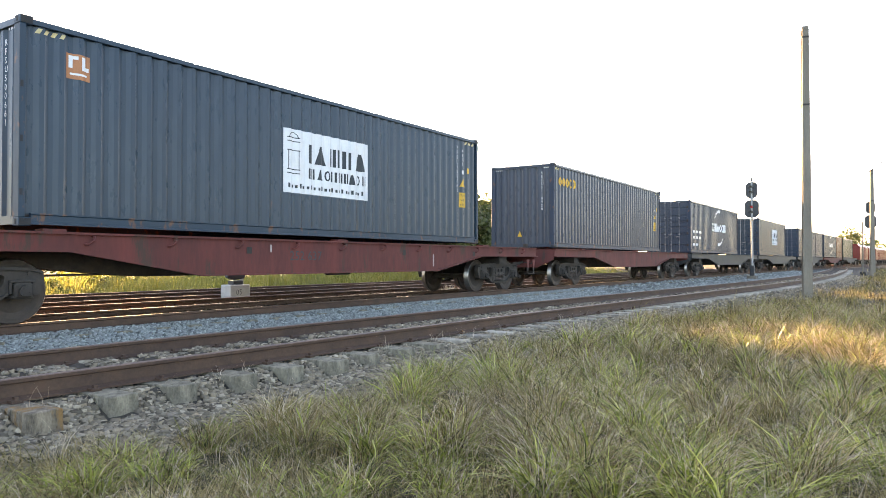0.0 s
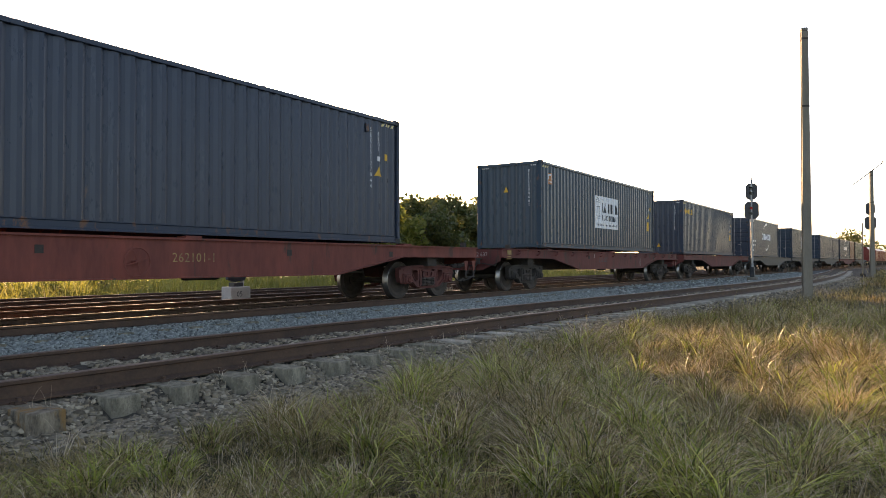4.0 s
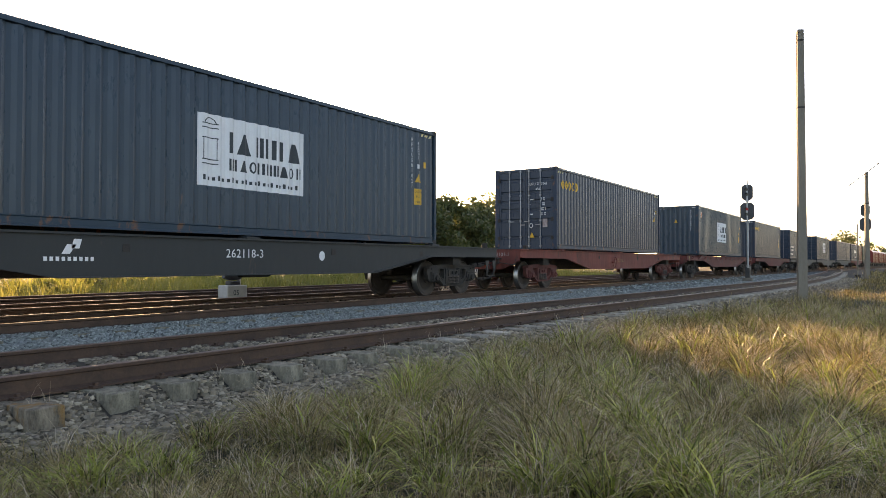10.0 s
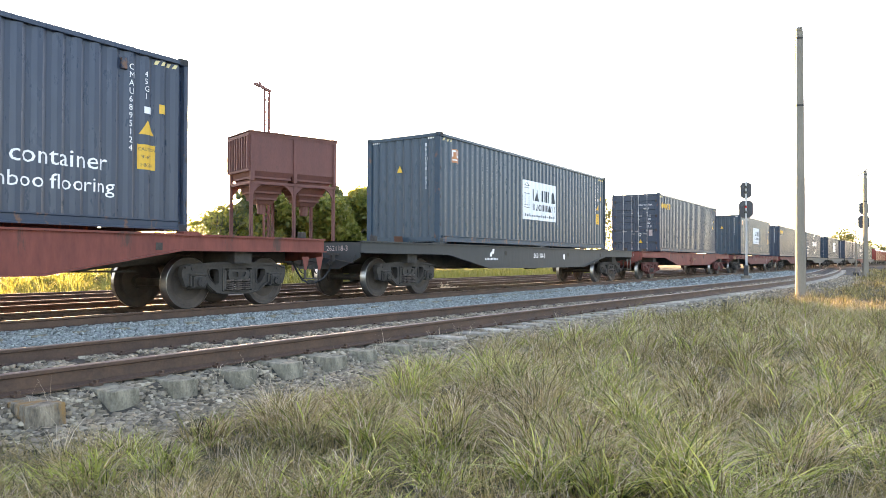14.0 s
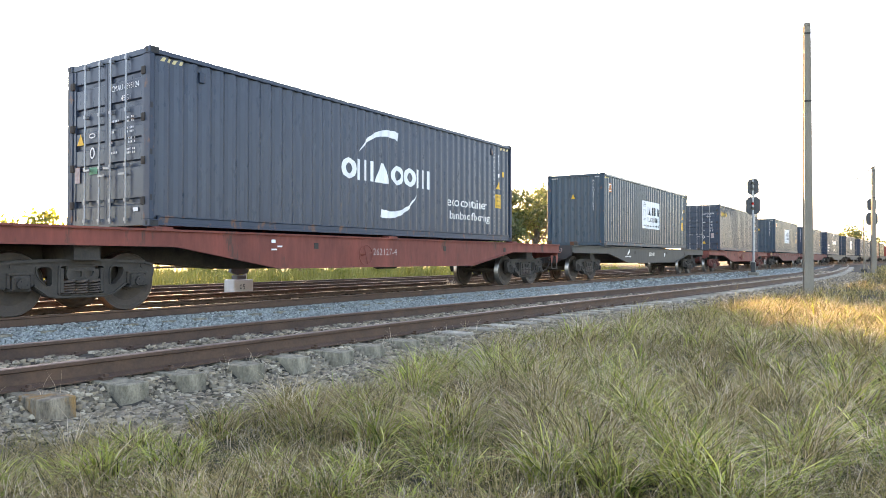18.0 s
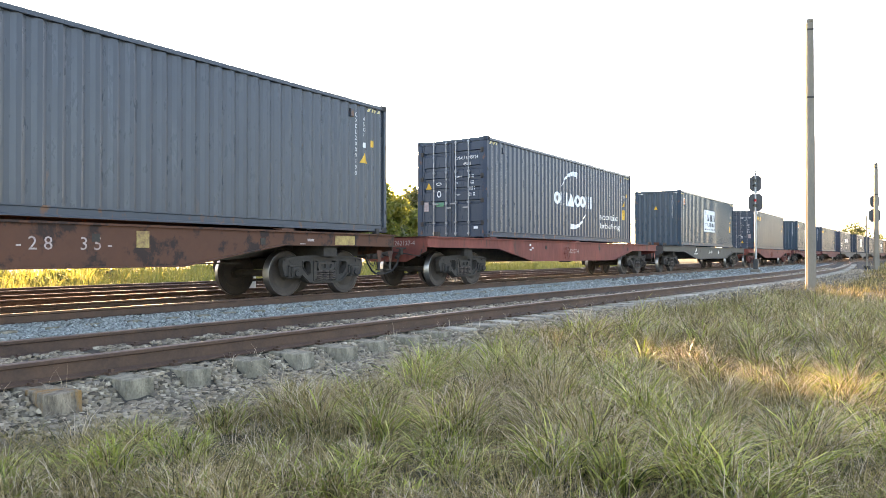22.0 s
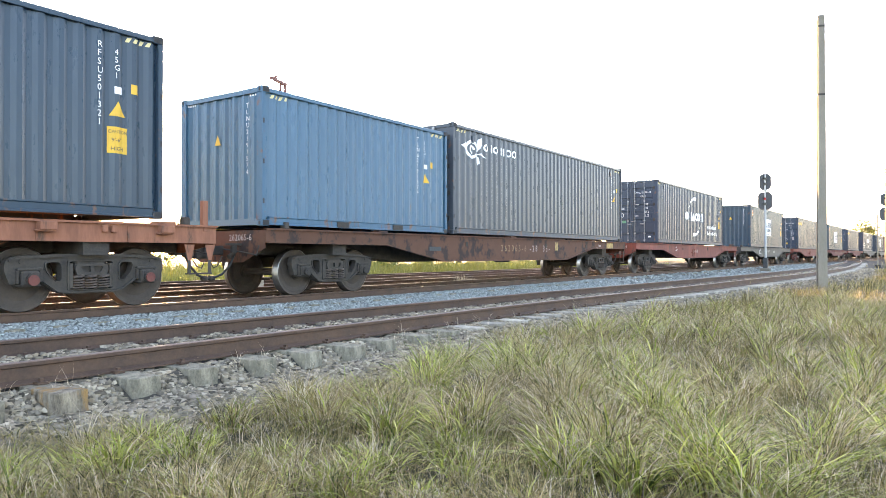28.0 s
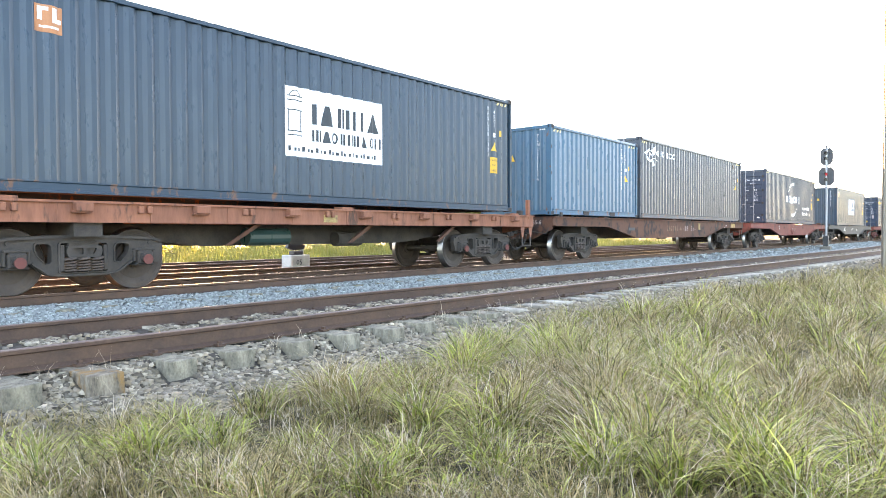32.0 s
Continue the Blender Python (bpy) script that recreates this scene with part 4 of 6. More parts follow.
def side_frame(material):
    """Cast side frame of a three-piece bogie: rounded outline, two windows and the spring opening."""
    bm = bmesh.new()
    outline = rounded([(-1.17, 0.70), (-1.02, 0.735), (-0.45, 0.76), (0.45, 0.76), (1.02, 0.735), (1.17, 0.70), (1.20, 0.58), (1.12, 0.36), (1.06, 0.36), (1.02, 0.56), (0.74, 0.56), (0.72, 0.40),
                       (0.50, 0.17), (0.36, 0.12), (-0.36, 0.12), (-0.50, 0.17), (-0.72, 0.40), (-0.74, 0.56), (-1.02, 0.56), (-1.06, 0.36), (-1.12, 0.36), (-1.20, 0.58)], 0.06)
    left = rounded([(-0.66, 0.65), (-0.44, 0.66), (-0.44, 0.42), (-0.50, 0.39), (-0.64, 0.54)], 0.08)
    right = [(-x, z) for x, z in left][::-1]
    nest = rounded([(-0.33, 0.665), (0.33, 0.665), (0.33, 0.21), (-0.33, 0.21)], 0.04)
    plate([outline, left, right, nest], -0.06, 0.06, bm)
    # raised rims round the windows, chord flanges and column guides
    for lp, k in ((left, 1.16), (right, 1.16), (nest, 1.07)):
        n = len(lp)
        c = Vector((sum(p[0] for p in lp) / n, sum(p[1] for p in lp) / n))
        big = [tuple(c + (Vector(p) - c) * k) for p in lp]
        plate([big, lp], -0.085, -0.058, bm)
    top = [(-1.15, 0.695), (-1.0, 0.728), (-0.45, 0.752), (0.45, 0.752), (1.0, 0.728), (1.15, 0.695)]
    extrude_profile(top + [(x, z - 0.03) for x, z in top[::-1]], "y", -0.10, 0.09, bm)
    foot = [(-0.70, 0.40), (-0.50, 0.185), (-0.36, 0.14), (0.36, 0.14), (0.50, 0.185), (0.70, 0.40)]
    extrude_profile(foot + [(x * 0.97, z + 0.03) for x, z in foot[::-1]], "y", -0.10, 0.09, bm)
    for s in (-1, 1):
        box(bm, s * 0.30 - 0.03, s * 0.30 + 0.03, -0.09, 0.09, 0.24, 0.64, bevel=0.01)
        tube(bm, (s * 0.98, -0.075, 0.665), (s * 0.98, -0.058, 0.665), 0.03, n=8)
        box(bm, s * 1.03 - 0.02, s * 1.03 + 0.02, -0.10, 0.05, 0.37, 0.56, bevel=0.008)
        box(bm, s * 0.73 - 0.02, s * 0.73 + 0.02, -0.10, 0.05, 0.40, 0.56, bevel=0.008)
        box(bm, min(s * 0.71, s * 1.05), max(s * 0.71, s * 1.05), -0.12, 0.05, 0.555, 0.59, bevel=0.01)
    return seat_on_axles(mesh_of("side_frame", bm, material))


def bolster_end(material):
    """End of the bolster in the spring opening: a cast plate with two windows."""
    bm = bmesh.new()
    holes = [rounded([(-0.17, 0.60), (-0.02, 0.60), (-0.02, 0.52), (-0.13, 0.52)], 0.02), rounded([(0.02, 0.60), (0.17, 0.60), (0.13, 0.52), (0.02, 0.52)], 0.02)]
    plate([rounded([(-0.23, 0.63), (0.23, 0.63), (0.25, 0.56), (0.22, 0.485), (-0.22, 0.485), (-0.25, 0.56)], 0.02)] + holes, -0.105, -0.03, bm)
    return seat_on_axles(mesh_of("bolster_end", bm, material))


def spring_nest():
    bm = bmesh.new()
    for x in (-0.19, 0.0, 0.19):
        pts = [(x + 0.08 * math.cos(a), -0.045 + 0.08 * math.sin(a), 0.215 + 0.27 * a / (10 * math.pi)) for a in np.linspace(0, 10 * math.pi, 61)]
        coil = pipe(pts, 0.019, n=5)
        merge(bm, coil)
    return seat_on_axles(mesh_of("spring_nest", bm, "spring_steel"))


def bearing_mesh(material):
    bm = bmesh.new()
    box(bm, -0.12, 0.12, -0.15, 0.06, 0.33, 0.555, bevel=0.025)
    box(bm, -0.145, 0.145, -0.12, 0.06, 0.30, 0.36, bevel=0.02)
    tube(bm, (0, -0.20, 0.44), (0, -0.12, 0.44), 0.085, n=12)
    for a in range(3):
        t = 2 * math.pi * a / 3
        tube(bm, (0.05 * math.cos(t), -0.215, 0.44 + 0.05 * math.sin(t)), (0.05 * math.cos(t), -0.20, 0.44 + 0.05 * math.sin(t)), 0.014, n=6)
    return seat_on_axles(mesh_of("bearing_box", bm, material))


def seat_on_axles(me):
    """Brings the casting's height into line with the axles: a raised foot and a tall back."""
    for v in me.vertices:
        d = v.co.z - 0.44
        v.co.z = WHEEL_R + d * (1.13 if d > 0 else 0.68)
    return me


FRAMES = {k: side_frame(k) for k in ("bogie_black", "bogie_red")}
BEARINGS = {k: bearing_mesh(k) for k in ("bogie_black", "bogie_red")}
SPRINGS = spring_nest()
ENDS = {k: bolster_end(k) for k in ("bogie_black", "bogie_red")}
CAP = mesh_of("bearing_cap", tubes(((0, -0.225, WHEEL_R), (0, -0.199, WHEEL_R), 0.075), n=14), "bogie_red")
WHEELSETS = []


def wagon(label, colour, L=18.5, bogie="bogie_black", pockets=0, flag="", number="", bat=None, number_z=0.90, number_h=0.22, detail=2, caps=False, stake=False, sill=(1.045, 0.655), number_x=1.0, deep_sill=True, number_colour="white_paint", number_gap=1.05, old_digits=-99, patches=()):
    w = thing("flat_wagon", label, "freight wagon", group="wagons of the train")
    h = L / 2
    bat = bat or h - 2.05
    z_end, z_mid = sill
    top = DECK_Z
    # fish-bellied side sills with flanges
    for s in (-1, 1):
        y = s * 1.27
        if deep_sill:
            prof = [(-h, top), (-h, z_end), (-h + 3.45, z_end - 0.01), (-h + 5.7, z_mid), (h - 5.7, z_mid), (h - 3.45, z_end - 0.01), (h, z_end), (h, top)]
        else:
            prof = [(-h, top), (-h, top - 0.30), (h, top - 0.30), (h, top)]
        bm = extrude_profile(prof, "y", y - 0.012, y + 0.012)
        box(bm, -h, h, y - 0.055 * (s < 0) - 0.004, y + 0.055 * (s > 0) + 0.004, top - 0.03, top + 0.002)
        if deep_sill:
            a = [(x, z) for x, z in prof[1:7]]
            strip = a + [(x, z - 0.024) for x, z in a[::-1]]
            extrude_profile(strip, "y", min(y, y + s * 0.09), max(y, y + s * 0.09), bm)
        part("side_sill", bm, colour, w)
    if not deep_sill:
        prof = [(-h + 2, top - 0.3), (-h + 2, top - 0.42), (-h + 4.4, 0.62), (h - 4.4, 0.62), (h - 2, top - 0.42), (h - 2, top - 0.3)]
        for y in (-0.35, 0.35):
            part("centre_sill", extrude_profile(prof, "y", y - 0.02, y + 0.02), "bogie_black", w)
        for s in (-1, 1):
            part("draft_sill", boxes((min(s * (h - 0.1), s * (h - 3.0)), max(s * (h - 0.1), s * (h - 3.0)), -0.33, 0.33, 0.84, top - 0.25)), "bogie_black", w)
        for x in np.linspace(-h + 1.2, h - 1.2, 12):
            part("cross_bearer", boxes((x - 0.04, x + 0.04, -1.25, 1.25, top - 0.26, top - 0.06)), "bogie_black", w)
    else:
        part("centre_sill", extrude_profile([(-h + 0.16, 1.12), (-h + 0.16, 0.80), (-h + 3.2, 0.80), (-h + 5.3, 0.62), (h - 5.3, 0.62), (h - 3.2, 0.80), (h - 0.16, 0.80), (h - 0.16, 1.12)], "y", -0.32, 0.32), "bogie_black", w)
    part("deck", boxes((-h + 0.02, h - 0.02, -1.255, 1.255, top - 0.04, top - 0.006)), colour, w)
    for s in (-1, 1):
        e = 0.98 if not deep_sill else 0.93
        low, half = (0.66, 0.62) if s < 0 else (0.84, 0.40)
        bm = extrude_profile([(-1.25, top - 0.002), (-1.25, max(e, low)), (-half, low), (half, low), (1.25, max(e, low)), (1.25, top - 0.002)], "x", min(s * h, s * h - s * 0.03), max(s * h, s * h - s * 0.03))
        box(bm, min(s * h, s * h - s * 0.12), max(s * h, s * h - s * 0.12), -1.25, 1.25, top - 0.03, top)
        part("end_sill", bm, colour, w)
        x = s * h
        part("coupler", boxes((min(x, x + s * 0.36), max(x, x + s * 0.36), -0.10, 0.10, 0.80, 0.98), (min(x + s * 0.30, x + s * 0.66), max(x + s * 0.30, x + s * 0.66), -0.16, 0.12, 0.76, 1.0), bevel=0.02), "bogie_black", w)
        if detail > 1:
            if s > 0:
                a, b2, zs = x - 0.50, x - 0.10, (top - 0.32 if not deep_sill else 0.93)
                part("stirrup_step", boxes((a - 0.03, a + 0.03, -1.25, -1.235, 0.50, zs), (b2 - 0.03, b2 + 0.03, -1.25, -1.235, 0.50, zs), (a - 0.03, b2 + 0.03, -1.27, -1.17, 0.48, 0.505)), "bogie_black", w)
                for xs in (a, b2):
                    part("step_gusset", extrude_profile([(xs - 0.10, zs), (xs + 0.10, zs), (xs + 0.03, zs - 0.26), (xs - 0.03, zs - 0.26)], "y", -1.256, -1.251), colour, w)
            part("knuckle", boxes((min(x + s * 0.50, x + s * 0.72), max(x + s * 0.50, x + s * 0.72), -0.21, -0.06, 0.73, 1.03), bevel=0.03), "bogie_black", w)
            part("cut_lever_bracket", boxes((min(x, x + s * 0.30), max(x, x + s * 0.30), -0.62, -0.52, 0.98, 1.02), (min(x + s * 0.1, x + s * 0.2), max(x + s * 0.1, x + s * 0.2), -0.60, -0.54, 0.84, 1.0)), "bogie_black", w)
            part("angle_cock", tubes(((x, -0.40, 0.84), (x + s * 0.14, -0.41, 0.76), 0.045), ((x + s * 0.02, -0.41, 0.82), (x + s * 0.02, -0.41, 0.93), 0.015), n=8), "bogie_black", w)
            part("glad_hand", boxes((min(x + s * 0.56, x + s * 0.70), max(x + s * 0.56, x + s * 0.70), -0.38, -0.30, 0.33, 0.42), bevel=0.02), "bogie_black", w)
            part("hanging_chain", pipe([(x + s * 0.2, -0.3, 0.78), (x + s * 0.32, -0.32, 0.6), (x + s * 0.42, -0.33, 0.56), (x + s * 0.50, -0.32, 0.7)], 0.012, n=5), "bogie_black", w)
            pts = [(x, -0.40, 0.82), (x + s * 0.10, -0.42, 0.62), (x + s * 0.28, -0.40, 0.44), (x + s * 0.48, -0.36, 0.37), (x + s * 0.63, -0.34, 0.37)]
            part("brake_hose", pipe(pts, 0.022), "rubber_and_hole_black", w)
            part("uncoupling_lever", pipe([(x + s * 0.05, -1.15, 0.98), (x + s * 0.06, -1.1, 0.80), (x + s * 0.08, -0.7, 0.86), (x + s * 0.12, -0.2, 0.92)], 0.013), "bogie_black", w)
    # running gear
    for bx in (-bat, bat):
        part("bolster", boxes((bx - 0.22, bx + 0.22, -1.05, 1.05, 0.52, 0.76), bevel=0.02), bogie, w)
        part("body_bolster", boxes((bx - 0.2, bx + 0.2, -1.2, 1.2, 0.80, 1.10)), "bogie_black", w)
        for s in (-1, 1):
            flip = Matrix.Diagonal((1, 1 if s < 0 else -1, 1, 1))
            f = share("side_frame", FRAMES[bogie], pose(bx, s * 0.99, 0) @ flip, w)
            if detail and s < 0:
                share("spring_nest", SPRINGS, Matrix.Identity(4), f)
                share("bolster_end", ENDS[bogie], Matrix.Identity(4), f)
                for ax in (-AXLE, AXLE):
                    b = share("bearing_box", BEARINGS[bogie], pose(ax, 0, 0), f)
                    if caps:
                        share("bearing_cap", CAP, pose(ax, 0, 0), f)
        for ax in (-AXLE, AXLE):
            ws = share("wheelset", AXLE_MESH, pose(bx + ax, 0, WHEEL_R), w)
            share("wheel", WHEEL, pose(0, -0.745, 0), ws)
            share("wheel", WHEEL, pose(0, 0.745, 0) @ Matrix.Diagonal((1, -1, 1, 1)), ws)
            if detail:
                WHEELSETS.append(ws)
    # container seats
    for x in (-6.0, 0.0, 6.0):
        for s in (-1, 1):
            part("container_seat", boxes((x - 0.16, x + 0.16, s * 1.2 - 0.12, s * 1.2 + 0.12, top - 0.004, FOOT_Z - 0.002), bevel=0.008), colour, w)
    y = -1.287
    if detail > 1:
        for k, x in enumerate(np.linspace(-h + 1.0, h - 1.0, pockets) if pockets else []):
            if caps and k % 2 == 0:
                for dx in (-0.08, 0.06):
                    part("rope_lug", boxes((x + dx - 0.035, x + dx + 0.04, y - 0.07, y, top - 0.16, top - 0.05), bevel=0.012), colour, w)
            elif caps:
                part("stake_pocket", boxes((x - 0.12, x + 0.12, y - 0.13, y, top - 0.15, top - 0.03), (x - 0.15, x + 0.11, y - 0.11, y, top - 0.17, top - 0.14), bevel=0.012), colour, w)
            else:
                part("lashing_hook", pipe([(x + 0.05, y, top - 0.05), (x + 0.06, y - 0.06, top - 0.06), (x + 0.03, y - 0.08, top - 0.12), (x - 0.03, y - 0.05, top - 0.17), (x - 0.07, y - 0.01, top - 0.17)], 0.022, n=7), colour, w)
        if caps:
            for x in np.linspace(-h + 1.6, h - 1.6, 9):
                part("sill_rib", boxes((x - 0.012, x + 0.012, y - 0.006, y + 0.002, top - 0.29, top - 0.035)), colour, w)
            for x in (-2.6, 0.2, 3.0):
                part("diagonal_brace", extrude_profile([(x, 0.64), (x + 0.10, 0.64), (x + 0.75, top - 0.3), (x + 0.60, top - 0.3)], "y", -1.1, -1.06), "wagon_rust", w)
        # hand brake wheel
        bm = bmesh.new()
        ctr = Vector((-1.1, y - 0.13, 0.90))
        ringpts = [ctr + Vector((0.22 * math.cos(a), 0, 0.22 * math.sin(a))) for a in np.linspace(0, 2 * math.pi, 19)]
        bm = pipe(ringpts, 0.014)
        for a in (0.3, 1.87, 3.44, 5.01):
            tube(bm, ctr, ctr + Vector((0.22 * math.cos(a), 0, 0.22 * math.sin(a))), 0.010, n=6)
        tube(bm, ctr, ctr + Vector((0, 0.13, 0)), 0.022, n=8)
        if flag == "handwheel":
            part("handbrake_wheel", bm, colour, w)
        else:
            bm.free()
        for s in (-1, 1):
            part("twist_lock", boxes((s * (h - 0.55) - 0.06, s * (h - 0.55) + 0.06, -1.26, -1.12, top - 0.004, top + 0.13), bevel=0.015), "bogie_black", w)
        if number:
            bm = shift(lettering(number, number_h, number_gap), number_x, number_z if deep_sill else top - 0.22)
            for v in bm.verts:
                v.co.y = y
            for piece in islands(bm):
                part("number_digit", piece, "faded_ochre" if min(v.co.x for v in piece.verts) < old_digits else number_colour, w, "painted number on the sill")
        if number and deep_sill:
            bm = shift(lettering(number[:8], 0.17), 0, 0)
            for v in bm.verts:
                v.co = Vector((-h - 0.004, -0.25 - v.co.x, v.co.z + top - 0.22))
            for piece in islands(bm):
                part("end_digit", piece, "faded_white", w)
            part("guide_flap", extrude_profile([(-6.12, top - 0.01), (-6.10, top - 0.01), (-6.16, top + 0.21), (-6.18, top + 0.21)], "y", -0.12, 0.16), "wagon_rust", w)
        for x, z, ww, hh, m in patches:
            part("paint_patch", boxes((x, x + ww, y - 0.003, y, z, z + hh)), m, w)
        for x in (-2.5, 2.2, 5.4) if deep_sill else ():
            part("rivet_plate", boxes((x - 0.06, x + 0.06, y - 0.002, y + 0.01, 1.02, 1.14)), "bogie_black", w)
        part("brake_rod", pipe([(1.5 - bat, -0.2, 0.66), (0, -0.2, 0.72), (bat - 1.5, -0.2, 0.66)], 0.02), "bogie_black", w)
        part("brake_cylinder", tubes(((0.4, -0.5, 0.72), (1.1, -0.5, 0.72), 0.15), n=14), "bogie_black", w)
        if not deep_sill:
            part("air_reservoir", tubes(((-2.0, -0.8, 0.78), (-1.1, -0.8, 0.78), 0.16), n=14), "tank_green", w, "green air tank")
    if stake:
        part("end_post", boxes((h - 0.26, h - 0.16, -1.29, -1.19, top - 0.1, top + 0.42), bevel=0.01), colour, w)
    return w


# ---- the train: distance of each thing from the reference point that rolls along the line ----
TRAIN = []  # (thing, offset of its origin along the line, its y from the line's middle, its z, wheel turn)


def ride(ob, along, y, z):
    TRAIN.append((ob, along, y, z))
    return ob


def load(c, along, lift=0.0):
    return ride(c, along, -1.219, FOOT_Z + lift)


H40, L40 = 2.896, 12.192
# wagons, from the head of what is seen to its end
ride(wagon("maroon flat wagon with dark grimy bogies", "wagon_maroon", pockets=13, number="252 637", number_x=-1.5, number_h=0.26, number_colour="sign_ink", patches=((-8.9, 1.12, 0.25, 0.13, "yellow_patch"), (-8.95, 0.98, 0.3, 0.09, "yellow_patch"), (-2.0, 1.05, 0.04, 0.14, "faded_white"), (3.4, 0.75, 0.05, 0.3, "faded_white"))), 46.05, 0, 0)
ride(wagon("red flat wagon with red-oxide bogies", "wagon_red", bogie="bogie_red", flag="handwheel", number="262101-1", number_x=-0.4, number_colour="yellow_patch"), 26.1, 0, 0)
w = ride(wagon("black flat wagon with a white running number", "wagon_black", number="262118-3", number_x=-0.6, number_z=0.95), 6.05, 0, 0)
b = bmesh.new()
ring(b, 1.85, 1.0, 0.085, 0.10, 0.084, n=18)
for v in b.verts:
    v.co.y = -1.287
part("round_mark", b, "white_paint", w, "white disc")
b = bmesh.new()
poly(b, [(-3.5, 0.98), (-3.38, 0.98), (-3.28, 1.12), (-3.42, 1.12)])
poly(b, [(-3.36, 1.06), (-3.24, 1.06), (-3.2, 1.2), (-3.32, 1.2)])
shapes(b, [("i", 0.05)] * 9, -3.75, 0.88, 0.06, 0.035)
for v in b.verts:
    v.co.y = -1.287
part("operator_mark", b, "white_paint", w, "small white operator mark")
ride(wagon("red flat wagon with grey bogies and a hand brake wheel", "wagon_red", flag="handwheel", number="262127-4", number_colour="faded_white", patches=((-3.7, 1.12, 0.1, 0.06, "white_paint"), (-3.55, 1.04, 0.12, 0.03, "white_paint"), (-3.7, 0.98, 0.14, 0.03, "white_paint")), number_x=-0.7), -13.65, 0, 0)
ride(wagon("rust-brown flat wagon with peeling paint", "wagon_rust", number="262065-6 -28  35-", number_x=-0.7, number_gap=1.55, number_h=0.27, L=18.7, number_colour="faded_white", old_digits=1.05, patches=((7.35, 1.03, 0.62, 0.2, "yellow_patch"), (6.55, 1.10, 0.18, 0.05, "faded_white"), (6.35, 1.02, 0.14, 0.035, "faded_white"), (2.85, 0.94, 0.22, 0.26, "yellow_patch"), (-4.2, 0.9, 0.5, 0.1, "sign_ink"))), -33.6, 0, 0)
ride(wagon("faded orange flat wagon with stake pockets", "wagon_orange", L=13.9, pockets=14, caps=True, deep_sill=False, stake=True, patches=((-0.6, 1.04, 0.35, 0.14, "yellow_patch"),)), -51.0, 0, 0)
ride(wagon("maroon flat wagon with deep side sills", "wagon_maroon", L=16.9, detail=1), 65.2, 0, 0)
ride(wagon("dark flat wagon with deep side sills", "wagon_black", detail=1), 83.8, 0, 0)
ride(wagon("dark flat wagon beneath a dark container", "wagon_black", detail=1), 103.1, 0, 0)
ride(wagon("dark flat wagon beneath two short containers", "wagon_black", detail=0, L=18.7), 123.0, 0, 0)
ride(wagon("maroon flat wagon far up the train", "wagon_maroon", detail=0), 142.6, 0, 0)
ride(wagon("black flat wagon far up the train", "wagon_black", detail=0), 162.3, 0, 0)


def boarded(label, colour, number, sign_x=4.9, **k):
    c = container(label, colour, **k)
    board_sign(c, sign_x, 0.86, 2.55, 1.26)
    leasing_label(c, H40)
    id_marks(c, L40, H40, number, "45G1")
    return c


load(boarded("dark steel-blue corrugated container with a white company board", "steel_blue", "RFSU500661"), 39.60, 0.03)
c = load(container("navy corrugated container with yellow name and closed doors", "grey_blue", doors=True), 19.73)
yellow_name(c, 0.5, 2.13)
id_marks(c, L40, H40, "SEGU5127044", "45G1", end=False, door="plain", caution=False)
load(boarded("blue corrugated container with a white company board", "steel_blue", "RFSU501021"), 0.03)
c = load(container("navy corrugated container with white swooshes and closed doors", "grey_blue", doors=True), -19.86)
white_swoosh_mark(c, 4.6, 1.22, 1.0)
b = shift(lettering("eco container", 0.37), 8.72, 0.88, 1.0)
merge(b, shift(lettering("bamboo flooring", 0.31), 8.82, 0.54, 1.0))
paint_on(b, "side_lettering", "white_paint", c, "white lettering about the floor")
id_marks(c, L40, H40, "CMAU6895124", "45G1", end=False, door=True)
c = load(container("grey-blue corrugated container with a white emblem", "slate", doors=True), -36.64)
white_emblem_name(c, 0.68, 2.02)
id_marks(c, L40, H40, "CXDU2009190", "45G1", end=False, door=True, caution=False)
c = load(container("short bright-blue corrugated container", "bright_blue", length=6.058, height=2.591), -42.98)
id_marks(c, 6.058, 2.591, "TLNU2191574", "22G1", caution=False, near_x=5.12)
# dark blocks in place of the pockets' shaded openings
for x in (2.0, 3.85):
    part("fork_pocket", boxes((x, x + 0.36, -0.006, 0.06, 0.03, 0.145)), "bogie_black", c)
load(boarded("weathered blue corrugated container with a white company board", "steel_blue", "RFSU501321", sign_x=4.8), -57.21, 0.035)
c = load(container("dark navy container with a yellow name", "grey_blue"), 56.83)
yellow_name(c, 0.5, 2.13)
id_marks(c, L40, H40, "SEGU5118920", "45G1", low=1.5)
c = load(container("dark navy container with white swooshes and doors", "grey_blue", doors=True), 74.53)
white_swoosh_mark(c, 5.0, 1.35, 1.1)
for z, n in ((1.12, 9), (0.80, 8), (0.40, 5)):
    for k in range(n):
        paint_on(rects((0.75 + 0.2 * k, z, 0.87 + 0.2 * k, z + 0.14)), "white_bar", "white_paint", c)
c = load(container("dark blue-grey container with a small white board", "navy", doors=True), 94.41)
board_sign(c, 5.6, 0.9, 2.6, 1.3)
load(container("dark grey container with closed doors", "grey_blue", doors=True), 114.5)
load(container("grey container behind a dark one", "grey_blue", length=6.058), 126.8)
c = load(container("navy container with white swooshes", "navy", doors=True), 134.0)
white_swoosh_mark(c, 5.0, 1.35, 1.1)
load(container("brown container far up the train", "brown_box", length=6.058), 146.4)
load(container("dark container far up the train", "dark_green"), 154.0)


